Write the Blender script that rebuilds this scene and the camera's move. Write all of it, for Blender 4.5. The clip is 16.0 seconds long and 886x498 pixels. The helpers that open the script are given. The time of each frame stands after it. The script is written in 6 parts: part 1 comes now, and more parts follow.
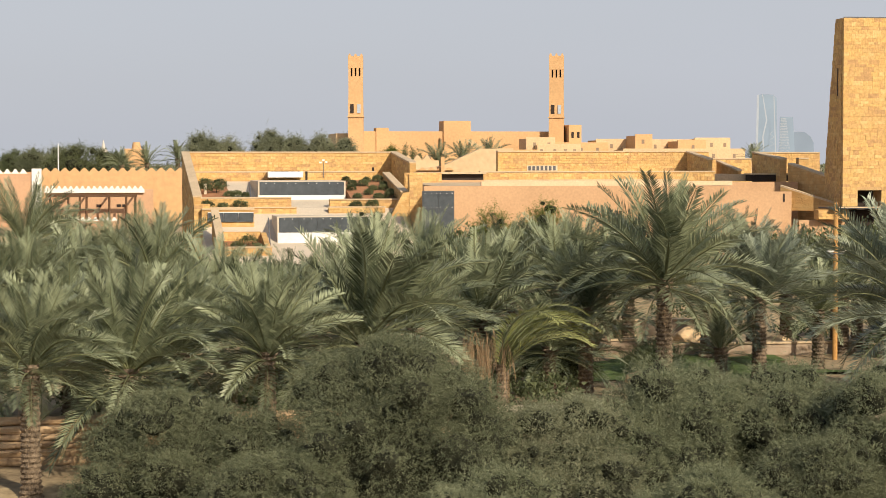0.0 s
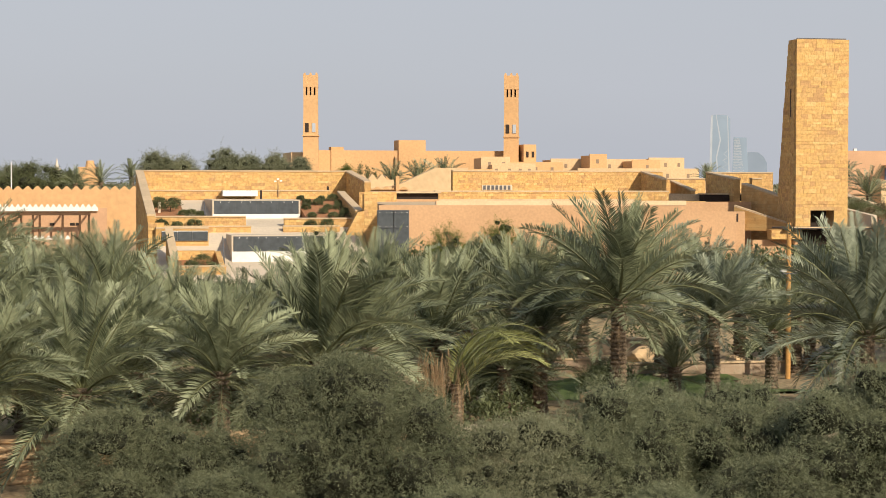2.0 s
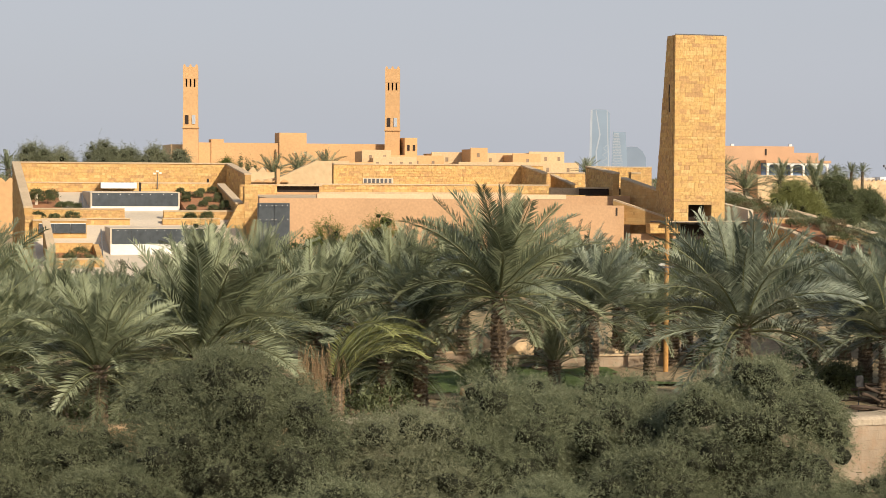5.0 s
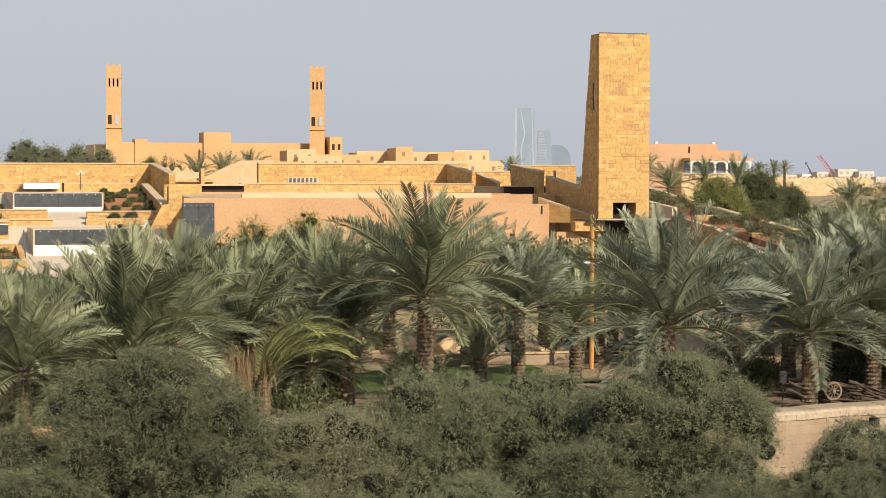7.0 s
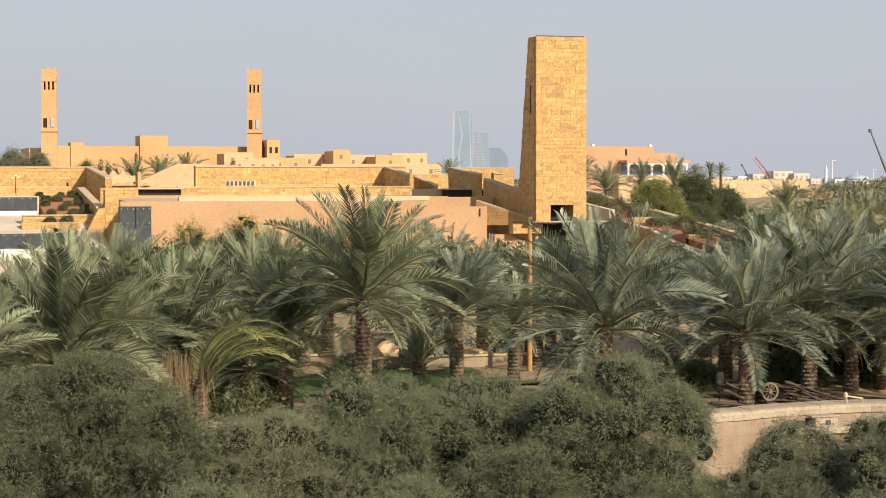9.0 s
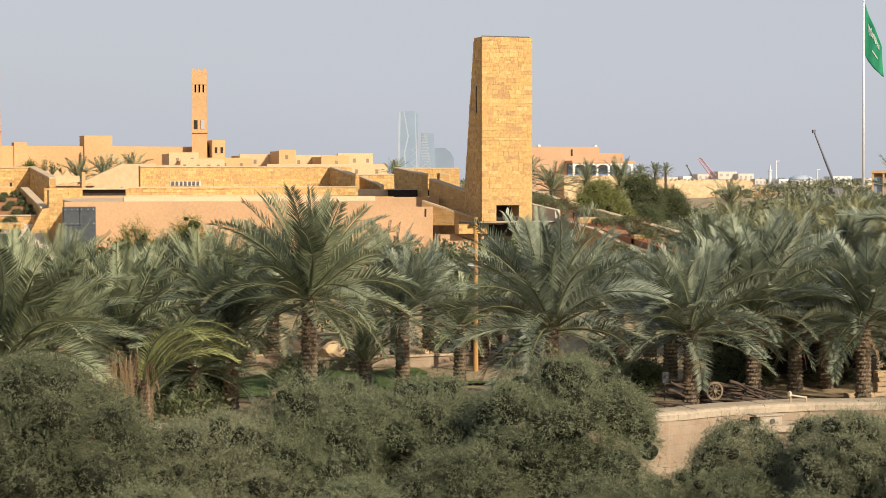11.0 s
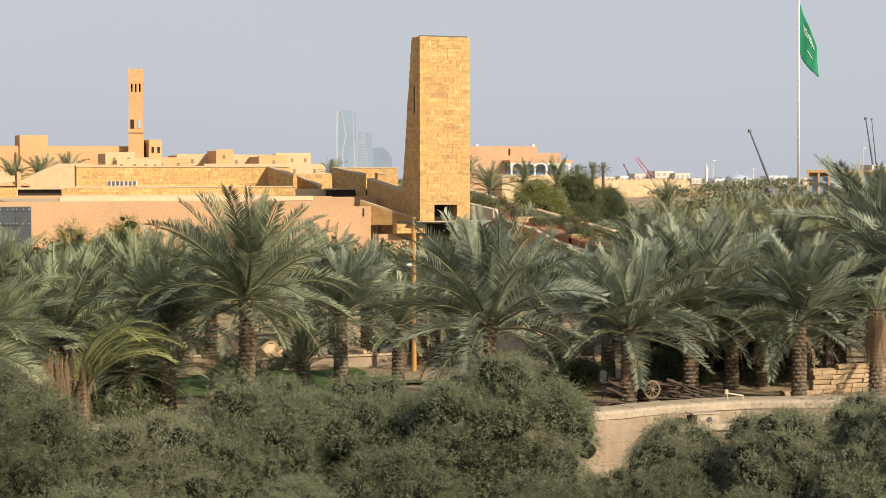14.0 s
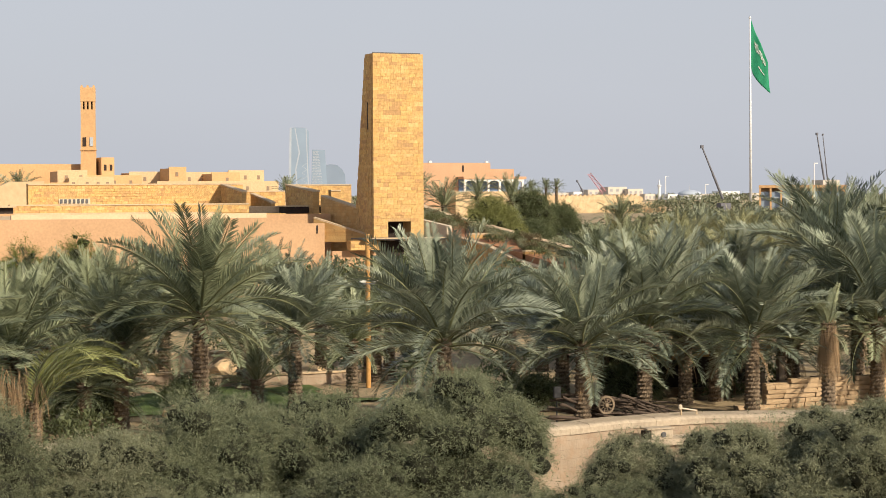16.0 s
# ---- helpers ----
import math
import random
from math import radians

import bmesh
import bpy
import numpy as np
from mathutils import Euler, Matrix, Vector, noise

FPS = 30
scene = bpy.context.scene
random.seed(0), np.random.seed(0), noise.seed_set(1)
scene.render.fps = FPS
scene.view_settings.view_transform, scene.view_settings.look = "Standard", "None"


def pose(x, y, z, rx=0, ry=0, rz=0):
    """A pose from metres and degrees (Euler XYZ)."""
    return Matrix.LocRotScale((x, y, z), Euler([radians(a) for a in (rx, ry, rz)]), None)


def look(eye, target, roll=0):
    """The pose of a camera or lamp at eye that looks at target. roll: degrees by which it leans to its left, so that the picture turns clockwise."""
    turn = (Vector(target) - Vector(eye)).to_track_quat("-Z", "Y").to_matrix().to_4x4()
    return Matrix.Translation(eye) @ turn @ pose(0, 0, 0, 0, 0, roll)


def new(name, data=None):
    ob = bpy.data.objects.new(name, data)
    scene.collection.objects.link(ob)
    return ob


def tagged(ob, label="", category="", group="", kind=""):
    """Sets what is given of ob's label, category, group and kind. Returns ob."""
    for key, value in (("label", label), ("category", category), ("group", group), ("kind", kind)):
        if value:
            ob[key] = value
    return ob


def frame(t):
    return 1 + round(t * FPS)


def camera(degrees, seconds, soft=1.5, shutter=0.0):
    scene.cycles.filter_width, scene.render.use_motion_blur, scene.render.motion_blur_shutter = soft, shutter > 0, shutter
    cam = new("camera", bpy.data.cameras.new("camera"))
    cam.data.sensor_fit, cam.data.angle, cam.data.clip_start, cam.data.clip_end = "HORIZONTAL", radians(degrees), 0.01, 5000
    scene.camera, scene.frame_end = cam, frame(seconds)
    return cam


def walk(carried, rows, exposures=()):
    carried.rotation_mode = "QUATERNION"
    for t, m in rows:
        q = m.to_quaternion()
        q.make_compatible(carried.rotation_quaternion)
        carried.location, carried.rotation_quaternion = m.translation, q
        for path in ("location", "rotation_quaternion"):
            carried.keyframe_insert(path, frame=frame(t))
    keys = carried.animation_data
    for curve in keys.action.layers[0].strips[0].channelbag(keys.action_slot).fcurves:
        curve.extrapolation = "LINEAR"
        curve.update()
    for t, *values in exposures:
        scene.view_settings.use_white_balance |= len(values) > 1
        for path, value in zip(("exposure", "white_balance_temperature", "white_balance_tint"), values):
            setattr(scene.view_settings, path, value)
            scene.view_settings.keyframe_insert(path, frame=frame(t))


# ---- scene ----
cam = camera(26.14, 16.0, soft=0.7)
EYE = (0.0, 0.0, 9.5)
# seconds, bearing to the right of +y, pitch, roll
ROWS = [
    (0.0, 10.000, -2.530, 0.078), (0.5, 10.343, -2.425, 0.076), (1.0, 10.669, -2.259, 0.027),
    (1.5, 10.986, -2.087, -0.041), (2.0, 11.353, -1.953, -0.075), (2.5, 11.821, -1.899, -0.170),
    (3.0, 12.393, -1.909, -0.201), (3.5, 13.026, -1.956, -0.275), (4.0, 13.663, -2.019, -0.325),
    (6.5, 16.657, -2.205, -0.163), (7.0, 17.163, -2.169, -0.074), (7.5, 17.644, -2.124, 0.003),
    (8.0, 18.114, -2.088, 0.020), (8.5, 18.581, -2.080, 0.030), (9.0, 19.028, -2.084, 0.063),
    (11.5, 20.982, -2.103, 0.027), (12.0, 21.274, -2.143, -0.002), (12.5, 21.558, -2.176, -0.046),
    (13.0, 21.848, -2.200, -0.038), (13.5, 22.173, -2.171, 0.012), (14.0, 22.514, -2.094, 0.088),
    (14.5, 22.871, -1.971, 0.157), (15.0, 23.230, -1.828, 0.259), (15.5, 23.597, -1.693, 0.302),
    (16.0, 23.905, -1.600, 0.312),
]
walk(cam, [(t, pose(*EYE, 90 + p, r, -a)) for t, a, p, r in ROWS], [(0.0, 0.21), (3.0, 0.13), (7.0, 0.20), (9.0, 0.23), (12.5, 0.27), (16.0, 0.27)])

# ---- world and sun ----
SUN_EL, SUN_AZ = 30.0, 155.0        # bearing clockwise from +y
sun_to = Vector((math.sin(radians(SUN_AZ)) * math.cos(radians(SUN_EL)), math.cos(radians(SUN_AZ)) * math.cos(radians(SUN_EL)), math.sin(radians(SUN_EL))))
world = bpy.data.worlds.new("world")
scene.world = world
world.use_nodes = True
wn = world.node_tree
wn.nodes.clear()
w_out, w_bg, w_sky = wn.nodes.new("ShaderNodeOutputWorld"), wn.nodes.new("ShaderNodeBackground"), wn.nodes.new("ShaderNodeTexSky")
w_sky.sky_type, w_sky.sun_disc = 'NISHITA', False
w_sky.sun_elevation, w_sky.sun_rotation = radians(SUN_EL), radians(SUN_AZ)
w_sky.air_density, w_sky.dust_density, w_sky.ozone_density = 1.2, 3.0, 1.5
# a thin even veil of high haze over the clear sky
w_mix = wn.nodes.new("ShaderNodeMix")
w_mix.data_type = 'RGBA'
w_noise, w_ramp, w_geo = wn.nodes.new("ShaderNodeTexNoise"), wn.nodes.new("ShaderNodeMapRange"), wn.nodes.new("ShaderNodeTexCoord")
w_map = wn.nodes.new("ShaderNodeMapping")
w_map.inputs["Scale"].default_value = (1.0, 1.0, 5.0)
wn.links.new(w_geo.outputs["Generated"], w_map.inputs["Vector"])
wn.links.new(w_map.outputs["Vector"], w_noise.inputs["Vector"])
w_noise.inputs["Scale"].default_value = 2.2
w_noise.inputs["Detail"].default_value = 5.0
wn.links.new(w_noise.outputs["Fac"], w_ramp.inputs["Value"])
w_ramp.inputs["To Min"].default_value, w_ramp.inputs["To Max"].default_value = 0.80, 0.96
# the haze is thick toward the horizon and thins overhead
w_sep, w_el, w_mul = wn.nodes.new("ShaderNodeSeparateXYZ"), wn.nodes.new("ShaderNodeMapRange"), wn.nodes.new("ShaderNodeMath")
wn.links.new(w_geo.outputs["Generated"], w_sep.inputs[0])
wn.links.new(w_sep.outputs["Z"], w_el.inputs["Value"])
w_el.inputs["From Min"].default_value, w_el.inputs["From Max"].default_value = 0.15, 0.75
w_el.inputs["To Min"].default_value, w_el.inputs["To Max"].default_value = 1.0, 0.25
w_mul.operation = 'MULTIPLY'
wn.links.new(w_ramp.outputs["Result"], w_mul.inputs[0])
wn.links.new(w_el.outputs["Result"], w_mul.inputs[1])
wn.links.new(w_mul.outputs[0], w_mix.inputs["Factor"])
wn.links.new(w_sky.outputs["Color"], w_mix.inputs["A"])
w_mix.inputs["B"].default_value = (4.85, 5.05, 5.6, 1.0)
wn.links.new(w_mix.outputs["Result"], w_bg.inputs["Color"])
w_bg.inputs["Strength"].default_value = 0.1
wn.links.new(w_bg.outputs["Background"], w_out.inputs["Surface"])
sun = new("sun", bpy.data.lights.new("sun", 'SUN'))
sun.data.energy, sun.data.angle, sun.data.color = 4.65, radians(0.8), (1.0, 0.86, 0.66)
sun.matrix_world = look(sun_to * 100, (0, 0, 0))


# ---- materials ----
def mat(name, color, rough=0.8, var=0.25, scale=1.5, fine=12.0, bump=0.3, metal=0.0, tint=None, obj_random=0.0, island=0.0, spec=0.3):
    """A surface with large stains, fine grain and a grain bump."""
    m = bpy.data.materials.new(name)
    m.use_nodes = True
    nt = m.node_tree
    b = nt.nodes["Principled BSDF"]
    b.inputs["Roughness"].default_value, b.inputs["Metallic"].default_value = rough, metal
    b.inputs["Specular IOR Level"].default_value = spec
    co = nt.nodes.new("ShaderNodeTexCoord")
    n1, n2 = nt.nodes.new("ShaderNodeTexNoise"), nt.nodes.new("ShaderNodeTexNoise")
    for n, s in ((n1, scale), (n2, fine)):
        n.inputs["Scale"].default_value, n.inputs["Detail"].default_value = s, 5.0
        nt.links.new(co.outputs["Object"], n.inputs["Vector"])
    add = nt.nodes.new("ShaderNodeMath")
    add.operation = 'ADD'
    nt.links.new(n1.outputs["Fac"], add.inputs[0])
    nt.links.new(n2.outputs["Fac"], add.inputs[1])
    last = add.outputs[0]
    lo, hi = 0.7, 1.3
    if obj_random or island:
        src = nt.nodes.new("ShaderNodeObjectInfo") if obj_random else nt.nodes.new("ShaderNodeNewGeometry")
        out = src.outputs["Random"] if obj_random else src.outputs["Random Per Island"]
        mul = nt.nodes.new("ShaderNodeMath")
        mul.operation = 'MULTIPLY_ADD'
        mul.inputs[1].default_value = obj_random or island
        nt.links.new(out, mul.inputs[0])
        nt.links.new(last, mul.inputs[2])
        last = mul.outputs[0]
        hi += (obj_random or island)
    rng = nt.nodes.new("ShaderNodeMapRange")
    rng.inputs["From Min"].default_value, rng.inputs["From Max"].default_value = lo, hi
    nt.links.new(last, rng.inputs["Value"])
    mix = nt.nodes.new("ShaderNodeMix")
    mix.data_type = 'RGBA'
    other = tint or tuple(c * (1 + var) for c in color)
    mix.inputs["A"].default_value = (*[c * (1 - var) for c in color], 1)
    mix.inputs["B"].default_value = (*[min(1, c) for c in other], 1)
    nt.links.new(rng.outputs["Result"], mix.inputs["Factor"])
    nt.links.new(mix.outputs["Result"], b.inputs["Base Color"])
    if bump:
        bp = nt.nodes.new("ShaderNodeBump")
        bp.inputs["Strength"].default_value, bp.inputs["Distance"].default_value = bump, 0.05
        nt.links.new(n2.outputs["Fac"], bp.inputs["Height"])
        nt.links.new(bp.outputs["Normal"], b.inputs["Normal"])
    return m


def ashlar(name, c1, c2, mortar, width=0.5, height=0.24, bump=0.5):
    """Coursed stone: courses of uneven blocks by a brick pattern in metres, with stains and a joint relief."""
    m = bpy.data.materials.new(name)
    m.use_nodes = True
    nt = m.node_tree
    b = nt.nodes["Principled BSDF"]
    b.inputs["Roughness"].default_value = 0.9
    b.inputs["Specular IOR Level"].default_value = 0.2
    co, sep, addn, com = nt.nodes.new("ShaderNodeTexCoord"), nt.nodes.new("ShaderNodeSeparateXYZ"), nt.nodes.new("ShaderNodeMath"), nt.nodes.new("ShaderNodeCombineXYZ")
    nt.links.new(co.outputs["Object"], sep.inputs[0])
    nt.links.new(sep.outputs["X"], addn.inputs[0])
    nt.links.new(sep.outputs["Y"], addn.inputs[1])
    nt.links.new(addn.outputs[0], com.inputs["X"])
    nt.links.new(sep.outputs["Z"], com.inputs["Y"])
    br = nt.nodes.new("ShaderNodeTexBrick")
    br.inputs["Color1"].default_value, br.inputs["Color2"].default_value, br.inputs["Mortar"].default_value = (*c1, 1), (*c2, 1), (*mortar, 1)
    br.inputs["Scale"].default_value = 1.0
    br.inputs["Brick Width"].default_value, br.inputs["Row Height"].default_value = width, height
    br.inputs["Mortar Size"].default_value, br.inputs["Bias"].default_value = 0.009, 0.0
    br.offset, br.squash, br.squash_frequency = 0.37, 1.5, 3
    nt.links.new(com.outputs[0], br.inputs["Vector"])
    n1 = nt.nodes.new("ShaderNodeTexNoise")
    n1.inputs["Scale"].default_value, n1.inputs["Detail"].default_value = 0.8, 6.0
    nt.links.new(co.outputs["Object"], n1.inputs["Vector"])
    n2 = nt.nodes.new("ShaderNodeTexNoise")
    n2.inputs["Scale"].default_value, n2.inputs["Detail"].default_value = 9.0, 4.0
    nt.links.new(co.outputs["Object"], n2.inputs["Vector"])
    hs = nt.nodes.new("ShaderNodeHueSaturation")
    r = nt.nodes.new("ShaderNodeMapRange")
    r.inputs["From Min"].default_value, r.inputs["From Max"].default_value = 0.3, 0.7
    r.inputs["To Min"].default_value, r.inputs["To Max"].default_value = 0.80, 1.18
    nt.links.new(n1.outputs["Fac"], r.inputs["Value"])
    nt.links.new(r.outputs["Result"], hs.inputs["Value"])
    n3, r3, drift = nt.nodes.new("ShaderNodeTexNoise"), nt.nodes.new("ShaderNodeMapRange"), nt.nodes.new("ShaderNodeMix")
    n3.inputs["Scale"].default_value, n3.inputs["Detail"].default_value = 2.4, 3.0
    nt.links.new(com.outputs[0], n3.inputs["Vector"])
    r3.inputs["From Min"].default_value, r3.inputs["From Max"].default_value = 0.42, 0.66
    r3.inputs["To Max"].default_value = 0.75
    nt.links.new(n3.outputs["Fac"], r3.inputs["Value"])
    drift.data_type = 'RGBA'
    drift.inputs["B"].default_value = (c2[0] * 1.02, c2[1] * 0.92, c2[2] * 0.85, 1)
    nt.links.new(r3.outputs["Result"], drift.inputs["Factor"])
    nt.links.new(br.outputs["Color"], drift.inputs["A"])
    nt.links.new(drift.outputs["Result"], hs.inputs["Color"])
    nt.links.new(hs.outputs["Color"], b.inputs["Base Color"])
    sub = nt.nodes.new("ShaderNodeMath")
    sub.operation = 'MULTIPLY_ADD'
    sub.inputs[1].default_value = -0.6
    nt.links.new(br.outputs["Fac"], sub.inputs[0])
    nt.links.new(n2.outputs["Fac"], sub.inputs[2])
    bp = nt.nodes.new("ShaderNodeBump")
    bp.inputs["Strength"].default_value, bp.inputs["Distance"].default_value = bump, 0.06
    nt.links.new(sub.outputs[0], bp.inputs["Height"])
    nt.links.new(bp.outputs["Normal"], b.inputs["Normal"])
    return m


def leafy(name, dark, light, trans=0.25, rough=0.55, by_object=False):
    """Foliage: a colour that varies leaf by leaf, with a little light through it."""
    m = bpy.data.materials.new(name)
    m.use_nodes = True
    nt = m.node_tree
    b = nt.nodes["Principled BSDF"]
    b.inputs["Roughness"].default_value = rough
    b.inputs["Specular IOR Level"].default_value = 0.35
    geo, co, n1 = nt.nodes.new("ShaderNodeNewGeometry"), nt.nodes.new("ShaderNodeTexCoord"), nt.nodes.new("ShaderNodeTexNoise")
    n1.inputs["Scale"].default_value = 0.9
    nt.links.new(co.outputs["Object"], n1.inputs["Vector"])
    oi = nt.nodes.new("ShaderNodeObjectInfo")
    mul = nt.nodes.new("ShaderNodeMath")
    mul.operation = 'MULTIPLY_ADD'
    # by_object: mostly one tone per frond, imitating lit and shaded fronds
    mul.inputs[1].default_value = 0.68
    nt.links.new(oi.outputs["Random"] if by_object else n1.outputs["Fac"], mul.inputs[0])
    half = nt.nodes.new("ShaderNodeMath")
    half.operation = 'MULTIPLY'
    half.inputs[1].default_value = 0.32
    nt.links.new(geo.outputs["Random Per Island"], half.inputs[0])
    nt.links.new(half.outputs[0], mul.inputs[2])
    mix = nt.nodes.new("ShaderNodeMix")
    mix.data_type = 'RGBA'
    mix.inputs["A"].default_value, mix.inputs["B"].default_value = (*dark, 1), (*light, 1)
    nt.links.new(mul.outputs[0], mix.inputs["Factor"])
    nt.links.new(mix.outputs["Result"], b.inputs["Base Color"])
    tr, ms, out = nt.nodes.new("ShaderNodeBsdfTranslucent"), nt.nodes.new("ShaderNodeMixShader"), nt.nodes["Material Output"]
    nt.links.new(mix.outputs["Result"], tr.inputs["Color"])
    ms.inputs[0].default_value = trans
    nt.links.new(b.outputs[0], ms.inputs[1])
    nt.links.new(tr.outputs[0], ms.inputs[2])
    nt.links.new(ms.outputs[0], out.inputs["Surface"])
    return m


STONE = ashlar("yellow_ashlar", (0.58, 0.385, 0.17), (0.48, 0.30, 0.12), (0.40, 0.255, 0.11))
STONE_LOW = ashlar("pale_ashlar", (0.335, 0.268, 0.20), (0.305, 0.24, 0.175), (0.265, 0.205, 0.15), 1.1, 0.36, 0.3)


def block_mat(name, by_object):
    """Sandstone blocks: each block its own tone, with a grain and small pits."""
    m = bpy.data.materials.new(name)
    m.use_nodes = True
    nt = m.node_tree
    b = nt.nodes["Principled BSDF"]
    b.inputs["Roughness"].default_value, b.inputs["Specular IOR Level"].default_value = 0.92, 0.15
    src = nt.nodes.new("ShaderNodeObjectInfo").outputs["Random"] if by_object else nt.nodes.new("ShaderNodeNewGeometry").outputs["Random Per Island"]
    ramp = nt.nodes.new("ShaderNodeValToRGB")
    tones = [(0.46, 0.28, 0.135), (0.56, 0.345, 0.14), (0.61, 0.40, 0.16), (0.57, 0.36, 0.155), (0.62, 0.395, 0.15), (0.58, 0.37, 0.15), (0.66, 0.46, 0.205)]
    while len(ramp.color_ramp.elements) < len(tones):
        ramp.color_ramp.elements.new(0.5)
    for k, c in enumerate(tones):
        ramp.color_ramp.elements[k].position = k / (len(tones) - 1)
        ramp.color_ramp.elements[k].color = (*c, 1)
    nt.links.new(src, ramp.inputs["Fac"])
    n1, n2 = nt.nodes.new("ShaderNodeTexNoise"), nt.nodes.new("ShaderNodeTexNoise")
    where = nt.nodes.new("ShaderNodeNewGeometry").outputs["Position"]
    for n, s in ((n1, 5.0), (n2, 13.0)):
        n.inputs["Scale"].default_value, n.inputs["Detail"].default_value = s, 5.0
        nt.links.new(where, n.inputs["Vector"])
    # broad bands of greyer stone
    n3, r3, band = nt.nodes.new("ShaderNodeTexNoise"), nt.nodes.new("ShaderNodeMapRange"), nt.nodes.new("ShaderNodeMix")
    n3.inputs["Scale"].default_value, n3.inputs["Detail"].default_value = 0.45, 4.0
    nt.links.new(where, n3.inputs["Vector"])
    r3.inputs["From Min"].default_value, r3.inputs["From Max"].default_value, r3.inputs["To Max"].default_value = 0.47, 0.68, 0.36
    nt.links.new(n3.outputs["Fac"], r3.inputs["Value"])
    band.data_type = 'RGBA'
    band.inputs["B"].default_value = (0.46, 0.295, 0.15, 1)
    nt.links.new(r3.outputs["Result"], band.inputs["Factor"])
    nt.links.new(ramp.outputs["Color"], band.inputs["A"])
    hs, r = nt.nodes.new("ShaderNodeHueSaturation"), nt.nodes.new("ShaderNodeMapRange")
    r.inputs["From Min"].default_value, r.inputs["From Max"].default_value = 0.3, 0.7
    r.inputs["To Min"].default_value, r.inputs["To Max"].default_value = 0.80, 1.18
    nt.links.new(n1.outputs["Fac"], r.inputs["Value"])
    nt.links.new(r.outputs["Result"], hs.inputs["Value"])
    nt.links.new(band.outputs["Result"], hs.inputs["Color"])
    nt.links.new(hs.outputs["Color"], b.inputs["Base Color"])
    bp = nt.nodes.new("ShaderNodeBump")
    bp.inputs["Strength"].default_value, bp.inputs["Distance"].default_value = 0.7, 0.05
    nt.links.new(n2.outputs["Fac"], bp.inputs["Height"])
    nt.links.new(bp.outputs["Normal"], b.inputs["Normal"])
    return m


BLOCK, BLOCK_SIDE = block_mat("tower_block", True), block_mat("tower_block_side", False)
JOINT = mat("tower_joint", (0.50, 0.325, 0.15), 0.95, 0.2)
PLASTER = mat("brown_plaster", (0.50, 0.315, 0.18), 0.9, 0.12, 0.25, 6.0, 0.15)
ADOBE = mat("ochre_adobe", (0.58, 0.36, 0.18), 0.92, 0.12, 0.08, 2.0, 0.15)
ADOBE_PALE = mat("pale_adobe", (0.58, 0.42, 0.25), 0.92, 0.14, 0.1, 2.0, 0.2)
PINK = mat("pink_plaster", (0.50, 0.31, 0.19), 0.9, 0.12, 0.3, 5.0, 0.15)
PAVING = mat("beige_paving", (0.57, 0.485, 0.375), 0.85, 0.12, 0.4, 8.0, 0.2)
PARAPET = mat("cream_render", (0.62, 0.46, 0.30), 0.85, 0.1, 0.5, 7.0, 0.15)
CAP = mat("pale_coping", (0.52, 0.40, 0.26), 0.85, 0.15, 0.6, 8.0, 0.2)
WHITE = mat("white_plaster", (0.74, 0.72, 0.68), 0.7, 0.08, 0.7, 6.0, 0.1)
GLASS = mat("dark_glazing", (0.075, 0.085, 0.095), 0.14, 0.2, 0.5, 3.0, 0.0, spec=0.6)
# near-black: stands for shade in slots and openings; vents share it
DARK = mat("dark_recess", (0.035, 0.025, 0.02), 0.8, 0.3)
STEEL = mat("grey_steel", (0.10, 0.10, 0.105), 0.5, 0.2, 1.0, 9.0, 0.1, metal=0.3)
WOOD = mat("dark_timber", (0.10, 0.055, 0.03), 0.8, 0.3, 2.0, 14.0, 0.5)
POSTWOOD = mat("ochre_post", (0.50, 0.27, 0.09), 0.7, 0.2, 1.5, 12.0, 0.2)
LOWCAP = mat("weathered_coping", (0.41, 0.34, 0.255), 0.88, 0.2, 0.9, 7.0, 0.35)
RUBBLE = mat("rough_yellow_block", (0.41, 0.295, 0.18), 0.92, 0.3, 1.6, 10.0, 0.5, obj_random=0.25)
LOGWOOD = mat("grey_log", (0.085, 0.062, 0.048), 0.9, 0.35, 2.0, 15.0, 0.6)
SOIL = mat("sandy_ground", (0.30, 0.22, 0.13), 0.95, 0.35, 0.15, 3.0, 0.6, tint=(0.42, 0.33, 0.2))
REDSOIL = mat("red_soil", (0.33, 0.16, 0.08), 0.95, 0.25, 1.0, 8.0, 0.6)
BOOT = mat("palm_boots", (0.085, 0.06, 0.04), 0.95, 0.5, 5.0, 18.0, 0.9, tint=(0.27, 0.205, 0.14))
BARK = mat("grey_bark", (0.10, 0.075, 0.05), 0.95, 0.3, 3.0, 14.0, 0.7)
RACHIS = mat("frond_rib", (0.145, 0.155, 0.075), 0.6, 0.2)
# the wide tone range paints some fronds as lit, others as shaded
FROND = leafy("palm_leaflets", (0.032, 0.046, 0.020), (0.36, 0.395, 0.245), 0.10, 0.42, True)
FROND_GREY = leafy("palm_leaflets_grey", (0.032, 0.050, 0.029), (0.385, 0.425, 0.315), 0.10, 0.40, True)
FROND_OLIVE = leafy("palm_leaflets_olive", (0.10, 0.11, 0.045), (0.44, 0.43, 0.235), 0.12, 0.4, True)
FROND_PALE = leafy("palm_leaflets_pale", (0.22, 0.24, 0.075), (0.42, 0.43, 0.17), 0.25, 0.5, True)
DRY = leafy("dry_leaflets", (0.26, 0.17, 0.09), (0.42, 0.30, 0.18), 0.2, 0.8, True)
